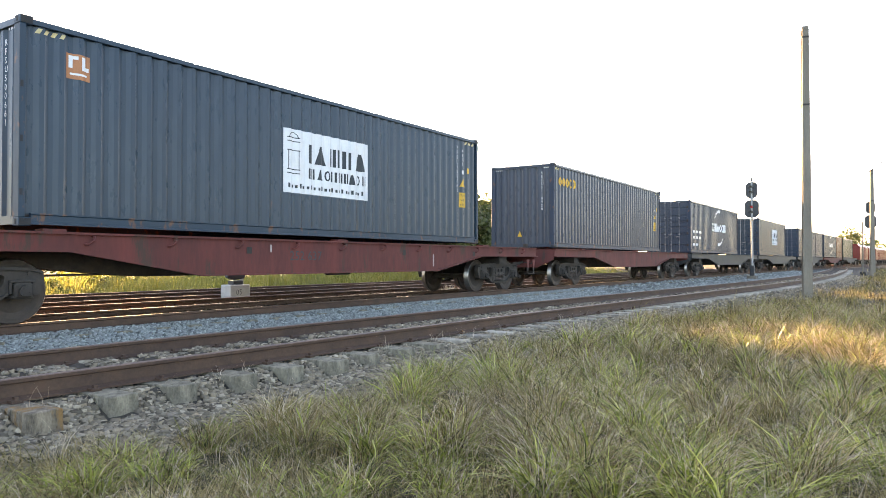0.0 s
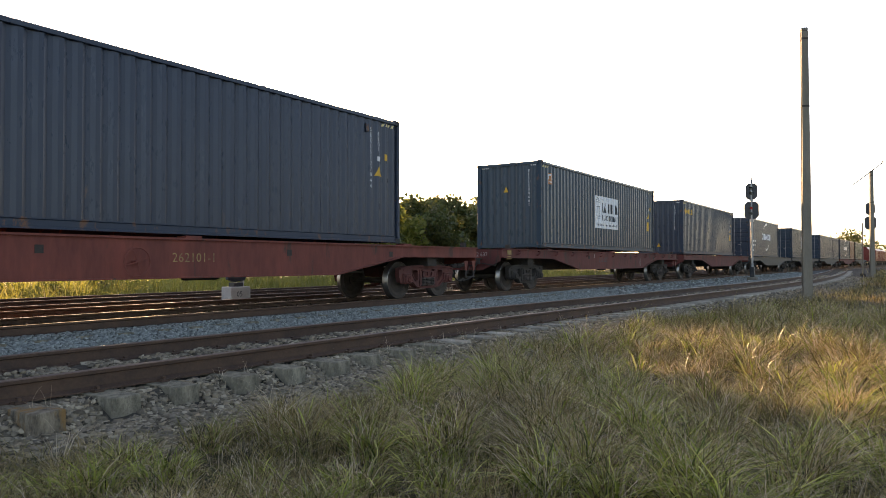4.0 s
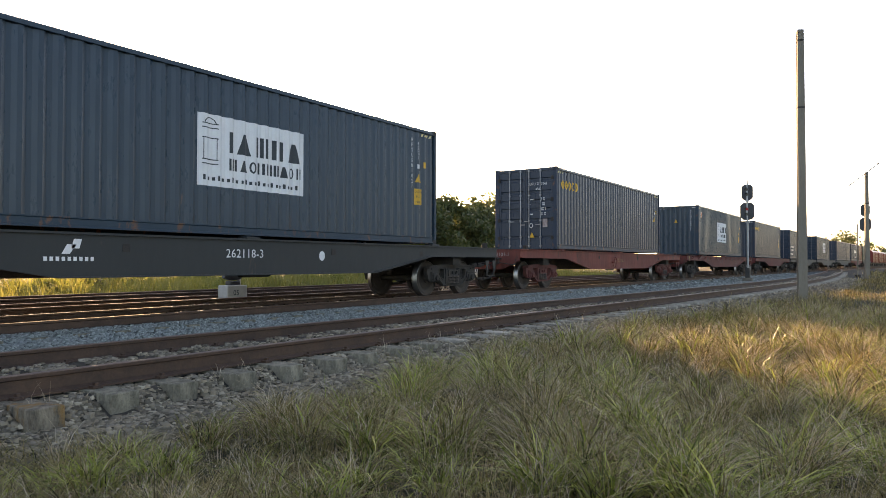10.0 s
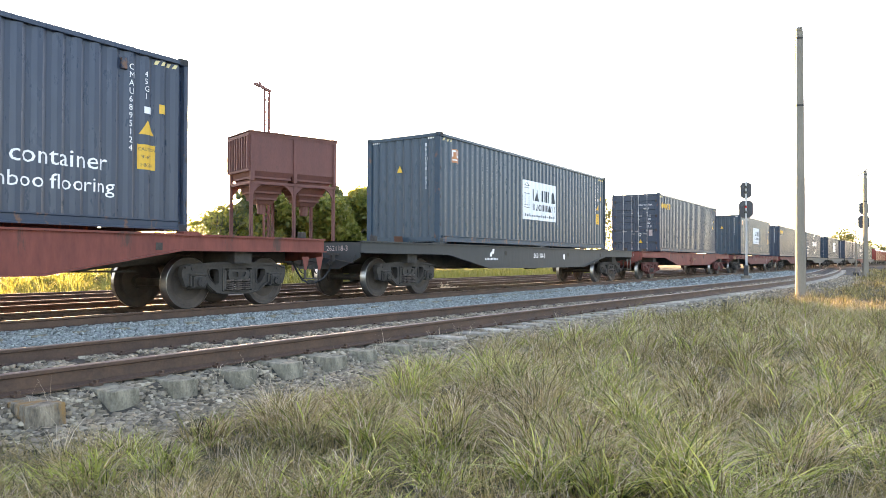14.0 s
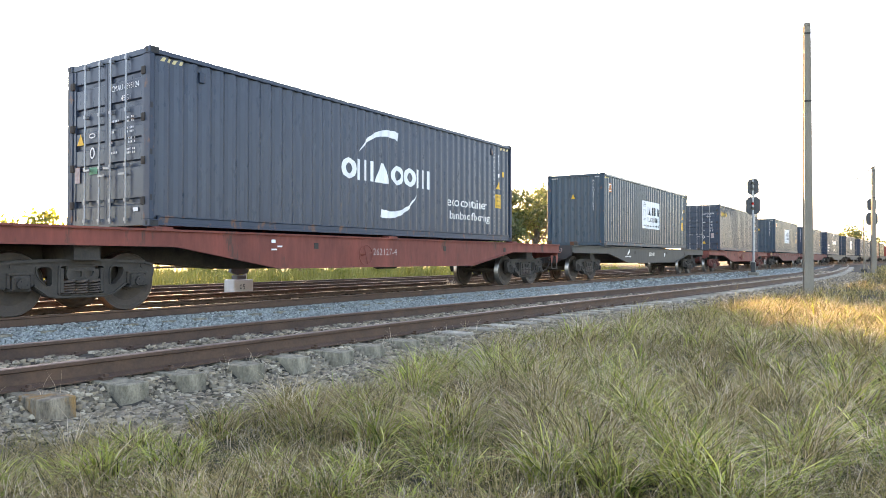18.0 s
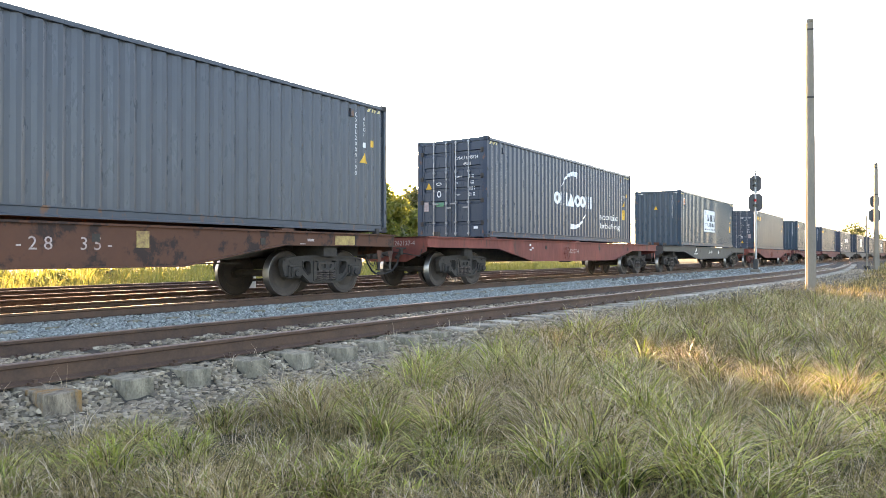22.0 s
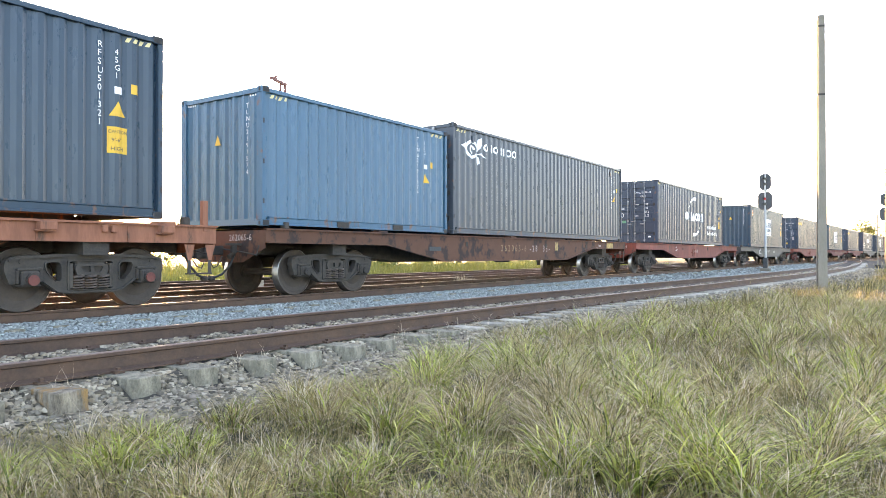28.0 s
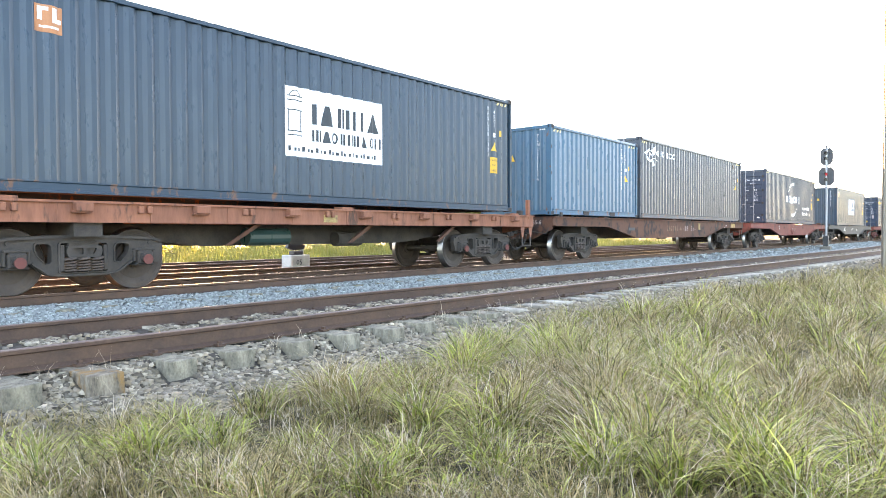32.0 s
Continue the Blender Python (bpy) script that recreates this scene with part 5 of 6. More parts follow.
def hopper_car(label, colour, ribs=8):
    """Covered wagon with ribbed sides."""
    w = thing("freight_car", label, "freight car", group="wagons of the train")
    L, h = 14.5, 7.25
    part("body", extrude_profile([(-1.45, 1.1), (-1.45, 3.3), (-1.1, 3.75), (0, 3.9), (1.1, 3.75), (1.45, 3.3), (1.45, 1.1)], "x", -h, h), colour, w)
    for x in np.linspace(-h, h, ribs):
        part("rib", boxes((x - 0.06, x + 0.06, -1.52, -1.44, 1.1, 3.35)), colour, w)
    part("underframe", boxes((-h - 0.3, h + 0.3, -1.3, 1.3, 0.85, 1.12)), "bogie_black", w)
    for bx in (-5, 5):
        part("bogie", boxes((bx - 1.0, bx + 1.0, -1.05, -0.92, 0.25, 0.7), (bx - 1.0, bx + 1.0, 0.92, 1.05, 0.25, 0.7), (bx - 0.2, bx + 0.2, -1, 1, 0.4, 0.8)), "bogie_black", w)
        for ax in (-0.88, 0.88):
            ws = share("wheelset", AXLE_MESH, pose(bx + ax, 0, WHEEL_R), w)
            share("wheel", WHEEL, pose(0, -0.745, 0), ws)
            share("wheel", WHEEL, pose(0, 0.745, 0) @ Matrix.Diagonal((1, -1, 1, 1)), ws)
    return w


for k in range(4):
    ride(hopper_car("red ribbed freight car far up the train", "red_box"), 181.5 + 16 * k, 0, 0)
for k in range(3):
    ride(hopper_car("dark ribbed freight car far up the train", "dark_green"), 245.5 + 16 * k, 0, 0)

# ---- poles and signals ----
def concrete_pole(label, x, y, h, w0, w1, arm=None):
    z = float(ground_z(x, y)) - 0.1
    p = thing("concrete_pole", label, "pole", pose(x, y, z, 0, 0, 20))
    # H-shaped shaft: two flanges and a recessed web, tapering upwards
    bm = bmesh.new()
    H_PLAN = [(-0.5, -0.5), (-0.22, -0.5), (-0.22, -0.28), (0.22, -0.28), (0.22, -0.5), (0.5, -0.5), (0.5, 0.5), (0.22, 0.5), (0.22, 0.28), (-0.22, 0.28), (-0.22, 0.5), (-0.5, 0.5)]
    low, high = [bm.verts.new((u * w0, v * w0, 0)) for u, v in H_PLAN], [bm.verts.new((u * w1, v * w1, h)) for u, v in H_PLAN]
    for i in range(12):
        bm.faces.new((low[i], low[(i + 1) % 12], high[(i + 1) % 12], high[i]))
    bm.faces.new(high)
    bm.faces.new(low[::-1])
    bmesh.ops.recalc_face_normals(bm, faces=bm.faces[:])
    part("shaft", bm, "concrete_pole", p)
    part("pole_cap", boxes((-0.5 * w1, 0.5 * w1, -0.5 * w1, 0.5 * w1, h, h + 0.12), bevel=0.02), "concrete_pole", p)
    for zz in (0.72 * h, 0.97 * h):
        k = w0 + (w1 - w0) * zz / h
        part("bolt_band", boxes((-0.52 * k, 0.52 * k, -0.52 * k, 0.52 * k, zz, zz + 0.06)), "bogie_black", p)
    if arm:
        part("cross_arm", pipe([(-0.1, 1.2, h - 0.85), (-0.1, 0, h + 0.1), (-0.1, -0.8, h + 0.75)], 0.028), "bark", p)
        for y0, z0 in ((1.1, h - 0.76), (-0.7, h + 0.68)):
            part("insulator", tubes(((-0.1, y0, z0), (-0.1, y0, z0 + 0.12), 0.03)), "block_white", p)
    return p


def signal_head(parent, z, lit, lenses, w=0.36, hh=0.62):
    bm = bmesh.new()
    c = 0.45 * w
    pts = [(-w, -hh + c), (-w + c, -hh), (w - c, -hh), (w, -hh + c), (w, hh - c), (w - c, hh), (-w + c, hh), (-w, hh - c)]
    extrude_profile([(a, z + b) for a, b in pts], "x", -0.05, -0.02, bm)
    box(bm, -0.02, 0.22, -0.2, 0.2, z - 0.45, z + 0.45)
    head = part("signal_head", bm, "signal_black", parent)
    for k, dz in enumerate(lenses):
        part("lens", tubes(((-0.085, 0, z + dz), (-0.055, 0, z + dz), 0.085), n=16), "red_lamp" if lit == k else "dark_lens", head, "glowing red lens" if lit == k else "")
        hood = bmesh.new()
        for a0 in range(-20, 200, 20):
            a, b2 = radians(a0), radians(a0 + 20)
            q = [(-0.06, 0.11 * math.cos(a), z + dz + 0.11 * math.sin(a)), (-0.06, 0.11 * math.cos(b2), z + dz + 0.11 * math.sin(b2)),
                 (-0.30, 0.11 * math.cos(b2), z + dz + 0.11 * math.sin(b2)), (-0.30, 0.11 * math.cos(a), z + dz + 0.11 * math.sin(a))]
            hood.faces.new([hood.verts.new(v) for v in q])
        part("hood", hood, "signal_black", head)
    return head


def signal(label, x, y, h, turn=0.0):
    z0 = float(ground_z(x, y)) - 0.05
    s = thing("railway_signal", label, "railway signal", pose(x, y, z0, 0, 0, turn))
    part("mast", tubes(((0, 0, 0), (0, 0, h - 0.3), 0.075), n=14), "signal_mast", s)
    part("foundation", boxes((-0.3, 0.3, -0.3, 0.3, 0, 0.3), bevel=0.03), "concrete_pole", s)
    part("cabinet", boxes((-0.15, 0.15, -0.15, 0.15, 0.3, 1.0), bevel=0.02), "signal_black", s)
    signal_head(s, h - 0.87, None, (0.2, -0.16), 0.37, 0.54)
    signal_head(s, h - 2.17, 0, (0.14, -0.22), 0.46, 0.60)
    part("finial", tubes(((0, 0, h - 0.3), (0, 0, h + 0.12), 0.05, 0.02)), "signal_black", s)
    for zz in (h - 1.5, h - 2.95):
        part("clamp", boxes((-0.12, 0.12, -0.12, 0.12, zz, zz + 0.10)), "signal_mast", s)
    return s


concrete_pole("tall weathered concrete pole standing in the grass", 25.2, 2.76, 8.72, 0.27, 0.19)
concrete_pole("weathered concrete pole with a slanting cross arm", 58.6, 2.25, 7.7, 0.31, 0.19, arm=True)
signal("black two-headed railway signal with a red light", 52.0, 9.05, 7.05, 0)
signal("black two-headed railway signal behind a concrete pole", 75.0, 3.0, 7.0, 0)
p = thing("steel_post", "thin weathered steel post by the line", "post", pose(66, 3.2, float(ground_z(66, 3.2)) - 0.05))
part("shaft", tubes(((0, 0, 0), (0, 0, 4.4), 0.05), n=8), "concrete_pole", p)
part("foot", boxes((-0.25, 0.25, -0.2, 0.2, 0, 0.3)), "bogie_black", p)

# marker block with a point lantern on top, between the back tracks
m = thing("track_marker", "whitewashed concrete marker block with a dark point lantern", "track marker", pose(12.6, 15.0, float(ground_z(12.6, 15.0)) + 0.03))
part("block", boxes((-0.33, 0.33, -0.2, 0.2, -0.05, 0.36), bevel=0.02), "block_white", m)
b = shift(lettering("05", 0.2), -0.15, 0.1)
for v in b.verts:
    v.co.y = -0.204
part("painted_number", b, "sign_ink", m)
part("lantern_base", boxes((-0.16, 0.16, -0.12, 0.12, 0.36, 0.47), bevel=0.02), "signal_black", m)
part("lantern_disc", extrude_profile([(-0.32, 0.56), (-0.1, 0.48), (0.25, 0.52), (0.3, 0.62), (0.05, 0.68), (-0.28, 0.66)], "y", -0.05, 0.05), "signal_black", m)
part("lantern_post", tubes(((0.2, 0, 0.36), (0.2, 0, 0.95), 0.05)), "signal_mast", m)


# ---- loading bin and mast behind the tracks ----
def loading_bin(x, y, turn):
    z0 = float(ground_z(x, y)) - 0.1
    s = thing("loading_bin", "rusty red-brown steel loading bin on tall legs", "loading bin", pose(x, y, z0, 0, 0, turn))
    L, W, zt, zb, zf = 4.85, 2.7, 7.6, 5.72, 4.15
    n = 2
    part("bin_body", boxes((0, L, 0, W, zb, zt)), "silo_rust", s)
    for y0 in (-0.03, W - 0.03):
        part("top_rim", boxes((-0.05, L + 0.05, y0, y0 + 0.06, zt - 0.12, zt + 0.05)), "silo_rust", s)
    part("roof", boxes((-0.1, L + 0.1, -0.1, W + 0.1, zt + 0.05, zt + 0.10)), "silo_rust", s)
    for k in range(9):
        yy = 0.12 + k * (W - 0.24) / 8
        part("wall_rib", boxes((-0.14, 0, yy - 0.045, yy + 0.045, zb + 0.1, zt - 0.15)), "silo_rust", s)
    for k in range(n):
        x0, x1 = k * L / n + 0.05, (k + 1) * L / n - 0.05
        xm = (x0 + x1) / 2
        bm = bmesh.new()
        A = [bm.verts.new(v) for v in ((x0, 0, zb), (x1, 0, zb), (x1, W, zb), (x0, W, zb))]
        B = [bm.verts.new(v) for v in ((xm - 0.4, W / 2 - 0.4, zf), (xm + 0.4, W / 2 - 0.4, zf), (xm + 0.4, W / 2 + 0.4, zf), (xm - 0.4, W / 2 + 0.4, zf))]
        for i in range(4):
            bm.faces.new((A[i], A[(i + 1) % 4], B[(i + 1) % 4], B[i]))
        bm.faces.new(B[::-1])
        f = part("funnel", bm, "silo_rust", s)
        for q in (0.2, 0.42, 0.64, 0.84):
            a, b2, z = x0 + (xm - 0.4 - x0) * q, x1 + (xm + 0.4 - x1) * q, zb + (zf - zb) * q
            yy, y2 = (W / 2 - 0.4) * q, W - (W / 2 - 0.4) * q
            part("stiffener", boxes((a - 0.05, b2 + 0.05, yy - 0.08, yy, z - 0.05, z + 0.05), (a - 0.08, a, yy, y2, z - 0.05, z + 0.05)), "silo_rust", f)
        part("chute", tubes(((xm, W / 2, zf), (xm, W / 2, zf - 0.5), 0.26, 0.2), n=12), "silo_rust", f)
    for k in range(n + 1):
        for yy in (0.1, W - 0.1):
            xx = min(max(k * L / n, 0.1), L - 0.1)
            part("leg", boxes((xx - 0.09, xx + 0.09, yy - 0.035, yy + 0.035, 0, zt - 0.1), (xx - 0.035, xx + 0.035, yy - 0.09, yy + 0.09, 0, zb)), "silo_rust", s)
            for sx in (-1, 1):
                xe = xx + sx * 0.75
                if -0.1 < xe < L + 0.1:
                    arc = [(xx + sx * (0.75 - 0.70 * math.cos(q)), zb - 1.45 + 0.80 * math.sin(q)) for q in np.linspace(0, math.pi / 2, 7)]
                    part("knee_brace", extrude_profile([(xx, zb - 1.45), (xx, zb - 0.6), (xe, zb - 0.6)] + arc[::-1], "y", yy - 0.04, yy + 0.04), "silo_rust", s)
    part("end_girder", boxes((0.0, 0.16, 0.1, W - 0.1, zb - 0.66, zb - 0.52)), "silo_rust", s)
    part("end_flange", boxes((-0.1, 0.02, 0.0, W, zb - 0.02, zb + 0.1)), "silo_rust", s)
    part("end_flange", boxes((-0.1, 0.02, 0.0, W, zt - 0.16, zt)), "silo_rust", s)
    for k in range(n + 1):
        xx = min(max(k * L / n, 0.1), L - 0.1)
        part("wall_post", boxes((xx - 0.09, xx + 0.09, -0.09, -0.001, zb - 0.5, zt - 0.13)), "silo_rust", s)
    for yy in (0.1, W - 0.1):
        part("girder", boxes((0, L, yy - 0.09, yy + 0.09, zb - 0.66, zb - 0.52)), "silo_rust", s)
    return s


loading_bin(23.8, 27.0, -18)


def lattice_mast(x, y, h):
    z0 = float(ground_z(x, y)) - 0.1
    s = thing("lattice_mast", "rusty lattice mast with a short bracket arm", "mast", pose(x, y, z0, 0, 0, 20))
    for a in (-0.28, 0.28):
        part("leg", boxes((a - 0.05, a + 0.05, -0.05, 0.05, 0, h)), "silo_rust", s)
    for k in range(int(h / 0.7)):
        z = k * 0.7
        part("lacing", tubes(((-0.28, 0, z), (0.28, 0, z + 0.35), 0.03), ((0.28, 0, z + 0.35), (-0.28, 0, z + 0.7), 0.03), n=5), "silo_rust", s)
    part("bracket_arm", boxes((-1.4, 0.4, -0.06, 0.06, h - 0.15, h), (-0.9, -0.8, -0.05, 0.05, h, h + 0.15)), "silo_rust", s)
    return s


lattice_mast(28.0, 30.4, 11.1)


# ---- trees and bushes ----
def leaves(n, blobs, size):
    """Small folded leaves spread over uneven clumps; a numpy array of vertices and quads."""
    blobs = np.array(blobs)
    pick = np.random.choice(len(blobs), n, p=blobs[:, 3] ** 2 / (blobs[:, 3] ** 2).sum())
    d = np.random.normal(size=(n, 3))
    d /= np.linalg.norm(d, axis=1)[:, None]
    rad = blobs[pick, 3] * np.random.rand(n) ** 0.4
    c = blobs[pick, :3] + d * rad[:, None] * np.array([1, 1, 0.8])
    a = np.random.normal(size=(n, 3))
    a /= np.linalg.norm(a, axis=1)[:, None]
    b = np.cross(a, np.random.normal(size=(n, 3)))
    b /= np.linalg.norm(b, axis=1)[:, None]
    s = size * np.random.uniform(0.6, 1.4, n)[:, None]
    v = np.stack([c - a * s, c + b * s * 0.45, c + a * s, c - b * s * 0.45], 1)
    return v.reshape(-1, 3), np.arange(4 * n).reshape(-1, 4)


def tree(label, x, y, h, w, n=2600, material="leaf", low=0.12, size=0.16, name="tree"):
    z0 = float(ground_z(x, y)) - 0.1
    t = thing(name, label, name, pose(x, y, z0))
    rnd = random.Random(int(x * 71 + y * 13))
    bm = bmesh.new()
    tube(bm, (0, 0, 0), (0.1, 0, h * 0.55), 0.035 * h, 0.018 * h, n=8)
    blobs = []
    k = 18 + 2 * int(w)
    for i in range(k):
        a, r = 2 * math.pi * rnd.random(), w / 2 * rnd.random() ** 0.6
        rad = rnd.uniform(0.10, 0.19) * (w + h) / 2
        zz = h * low + (h * (1 - low) - 0.75 * rad) * rnd.random() ** 0.55 * (1 - 0.3 * (2 * r / w) ** 2)
        p = (r * math.cos(a), r * math.sin(a), zz)
        blobs.append((*p, rad))
        if i % 2 == 0:
            tube(bm, (0.05, 0, h * rnd.uniform(0.15, 0.5)), p, 0.012 * h, 0.004 * h, n=5)
    part("trunk", bm, "bark", t)
    v, f = leaves(n, blobs, size)
    flat("crown", v.tolist(), f.tolist(), material, t)
    return t


# belt of bushes and trees behind the tracks, most by the place where they show
# x 30 to 42: made taller, with back rows added to block the low sun
for x, y, h, w, mt, n in [(17, 34, 3.7, 4, "leaf_light", 1800), (22.5, 36, 2.4, 4, "leaf", 900), (28, 35, 4.9, 6, "leaf_light", 2000), (30.5, 37, 5.4, 5, "leaf", 2600), (32, 35, 5.8, 6, "leaf_light", 3200), (33.5, 36.5, 6.5, 6, "leaf", 7000), (35, 34, 6.6, 6, "leaf_light", 9000), (36.5, 36.5, 7.3, 6, "leaf", 12000),
                          (38, 34, 7.1, 6.5, "leaf_light", 10000), (39.5, 36.5, 7.6, 6.5, "leaf", 13000), (41.3, 34, 7.1, 5, "leaf_light", 11000), (37.5, 38.5, 7.6, 6.5, "leaf", 13000), (42, 38, 7.6, 5.5, "leaf", 13000), (8, 34, 2.2, 5, "leaf_light", 1500),
                          (56, 49, 8.2, 9, "leaf", 7000), (63, 50, 9.2, 9, "leaf_light", 6000), (70, 50, 10.4, 10, "leaf", 9000), (78, 51, 10.8, 11, "leaf", 9000), (87, 52, 11.2, 11, "leaf", 9000),
                          (97, 52, 13.5, 12, "leaf", 6000), (108, 53, 15, 13, "leaf", 6000), (121, 54, 17, 14, "leaf", 6000), (136, 55, 18.5, 15, "leaf", 6000)]:
    tree("leafy green bush behind the tracks" if h < 5 else "leafy green tree behind the tracks", x, y, h, w, n, mt, size=0.13 if n < 7000 and x < 31 else 0.19 if x < 50 else 0.31, name="bush" if h < 5 else "tree")
for x, y, h, w in [(6.5, 25, 1.0, 3.2), (9.5, 26, 1.3, 3.6), (12.5, 24.5, 0.8, 3.0), (16, 27, 1.2, 4.0), (21, 27.5, 0.9, 3.5), (27, 25.5, 0.8, 3.0), (34, 27, 1.0, 4.0)]:
    tree("low leafy shrub in the sunlit field", x, y, h, w, 2600, "leaf_light", low=0.05, size=0.07, name="shrub")
for x, y, h, w in [(240, 15.0, 11.5, 15), (250, 9.0, 8.0, 11), (246, 21.0, 8.5, 11)]:
    tree("distant leafy tree beyond the train", x, y, h, w, 1500, "leaf", size=0.45)

# ---- grass ----
def blades(name, label, material, x, y, height, width, lean, seg=3, out=None, curl=0.0):
    """Bent tapering blades in one mesh; curl turns and drops their tips unevenly."""
    n = len(x)
    z = ground_z(x, y) - 0.02
    a = np.random.uniform(0, 2 * math.pi, n)
    la = np.random.uniform(0, 2 * math.pi, n) if out is None else out + np.random.normal(0, 0.7, n)
    lx, ly = np.cos(la) * lean, np.sin(la) * lean
    wx, wy = np.cos(a) * width / 2, np.sin(a) * width / 2
    twist, drop, start = np.random.normal(0, 1.5, n) * curl, np.random.uniform(0, 1.0, n) ** 2 * curl, np.random.uniform(0.35, 0.75, n)
    vs = []
    for k in range(seg + 1):
        t = k / seg
        past = np.maximum(0, t - start)
        px, py = np.cos(la + twist) * past * curl * 0.8, np.sin(la + twist) * past * curl * 0.8
        cxx, cyy = x + height * (lx * t ** 1.8 + px), y + height * (ly * t ** 1.8 + py)
        czz = z + height * (t - 0.46 * np.minimum(lean, 1.25) * t ** 2.2 - 1.5 * drop * past)
        g = 1 - t ** 1.5
        if k < seg:
            vs += [np.stack([cxx - wx * g, cyy - wy * g, czz], -1), np.stack([cxx + wx * g, cyy + wy * g, czz], -1)]
        else:
            vs += [np.stack([cxx, cyy, czz], -1)]
    v = np.stack(vs, 1)
    m = v.shape[1]
    quads = [(2 * k, 2 * k + 1, 2 * k + 3, 2 * k + 2) for k in range(seg - 1)]
    base = m * np.arange(n)[:, None]
    q = np.array(quads)
    ql = (q[None] + base[:, :, None]).reshape(-1, 4)
    tl = (np.array([2 * seg - 2, 2 * seg - 1, 2 * seg])[None] + base)
    me = bpy.data.meshes.new(name)
    me.vertices.add(n * m)
    me.vertices.foreach_set("co", v.reshape(-1))
    li = np.concatenate([ql.reshape(-1), tl.reshape(-1)])
    me.loops.add(len(li))
    me.loops.foreach_set("vertex_index", li)
    me.polygons.add(len(ql) + len(tl))
    me.polygons.foreach_set("loop_start", np.concatenate([np.arange(len(ql)) * 4, len(ql) * 4 + np.arange(len(tl)) * 3]))
    me.update(calc_edges=True)
    me.materials.append(M[material])
    return tagged(new(name, me), label, "grass", kind="stuff")


OUT = [None]


def tufts(n, per, x0, x1, lo, hi, spread, near=1.6):
    x, y = scatter(n, x0, x1, lo, hi, near)
    r = np.abs(np.random.normal(0, 1, n * per)) * np.repeat(np.random.uniform(0.5, 1.2, n) * spread, per)
    a = np.random.uniform(0, 6.283, n * per)
    k = np.repeat(np.random.uniform(0.6, 1.3, n) * clumps(x, y), per)
    OUT[0] = a
    return np.repeat(x, per) + r * np.cos(a), np.repeat(y, per) + r * np.sin(a), k


def clumps(x, y):
    """Hummocks of taller growth with low growth between them."""
    a = np.sin(3.6 * x + 2.2 * np.sin(2.3 * y)) + np.sin(4.4 * y + 1.7 * np.sin(3.1 * x) + 1) + 0.8 * np.sin(2.1 * x - 3.3 * y)
    return np.maximum(0.42, 0.72 + 0.26 * a)


def meadow(x, y):
    """Where the growth is fresher and where it is drier, in broad patches."""
    return 0.5 + 0.28 * np.sin(1.9 * x + 0.8 * y) + 0.22 * np.sin(3.7 * y - 1.3 * x + 2)


near_side = lambda x: np.maximum(-3.0, 0.25 - 0.36 * x)


def hummocks(x0, x1, step, per, low, high):
    """Roots, lean and height of blades in round tussocks on a loose grid; the outer blades lean outwards, the inner ones stand."""
    gx_, gy_ = np.meshgrid(np.arange(x0, x1, step), np.arange(-3.2, 4.8, step), indexing="ij")
    cx_ = (gx_ + np.random.uniform(-0.42, 0.42, gx_.shape) * step).ravel()
    cy_ = (gy_ + np.random.uniform(-0.42, 0.42, gx_.shape) * step).ravel()
    edge = grass_edge(cx_) - 0.16
    ok = (cy_ > near_side(cx_)) & (cy_ < edge)
    ok &= np.random.rand(len(cx_)) < 0.8 + 0.2 * smooth(2.4, 3.2, cx_)
    cx_, cy_, edge = cx_[ok], cy_[ok], edge[ok]
    n = len(cx_)
    r0 = step * np.random.uniform(0.28, 0.52, n)
    h0 = np.random.uniform(low, high, n) * (0.55 + 0.45 * smooth(2.6, 3.4, cx_)) * np.random.choice([0.5, 0.8, 1.0, 1.15], n)
    h0 *= 0.80 + 0.20 * smooth(0.0, 0.6, edge - cy_)
    fresh = np.clip(0.5 + 1.5 * (meadow(cx_, cy_) - 0.5) + np.random.normal(0, 0.3, n), 0.0, 1.0)
    num = np.maximum(30, (per * (r0 / (0.5 * step)) ** 1.3).astype(int))
    i = np.repeat(np.arange(n), num)
    a = np.random.uniform(0, 2 * math.pi, len(i))
    q = np.random.rand(len(i)) ** 0.5
    x, y = cx_[i] + r0[i] * q * np.cos(a), cy_[i] + r0[i] * q * np.sin(a)
    h = h0[i] * np.random.uniform(0.55, 1.12, len(i)) * (1.08 - 0.22 * q)
    bow = 0.10 + 0.60 * q * np.random.uniform(0.2, 1.4, len(i)) + np.abs(np.random.normal(0, 0.32, len(i)))
    a = np.where(np.random.rand(len(i)) < 0.42, np.random.uniform(0, 2 * math.pi, len(i)), a)
    return x, y, a, h, np.minimum(bow, 1.5), fresh[i]


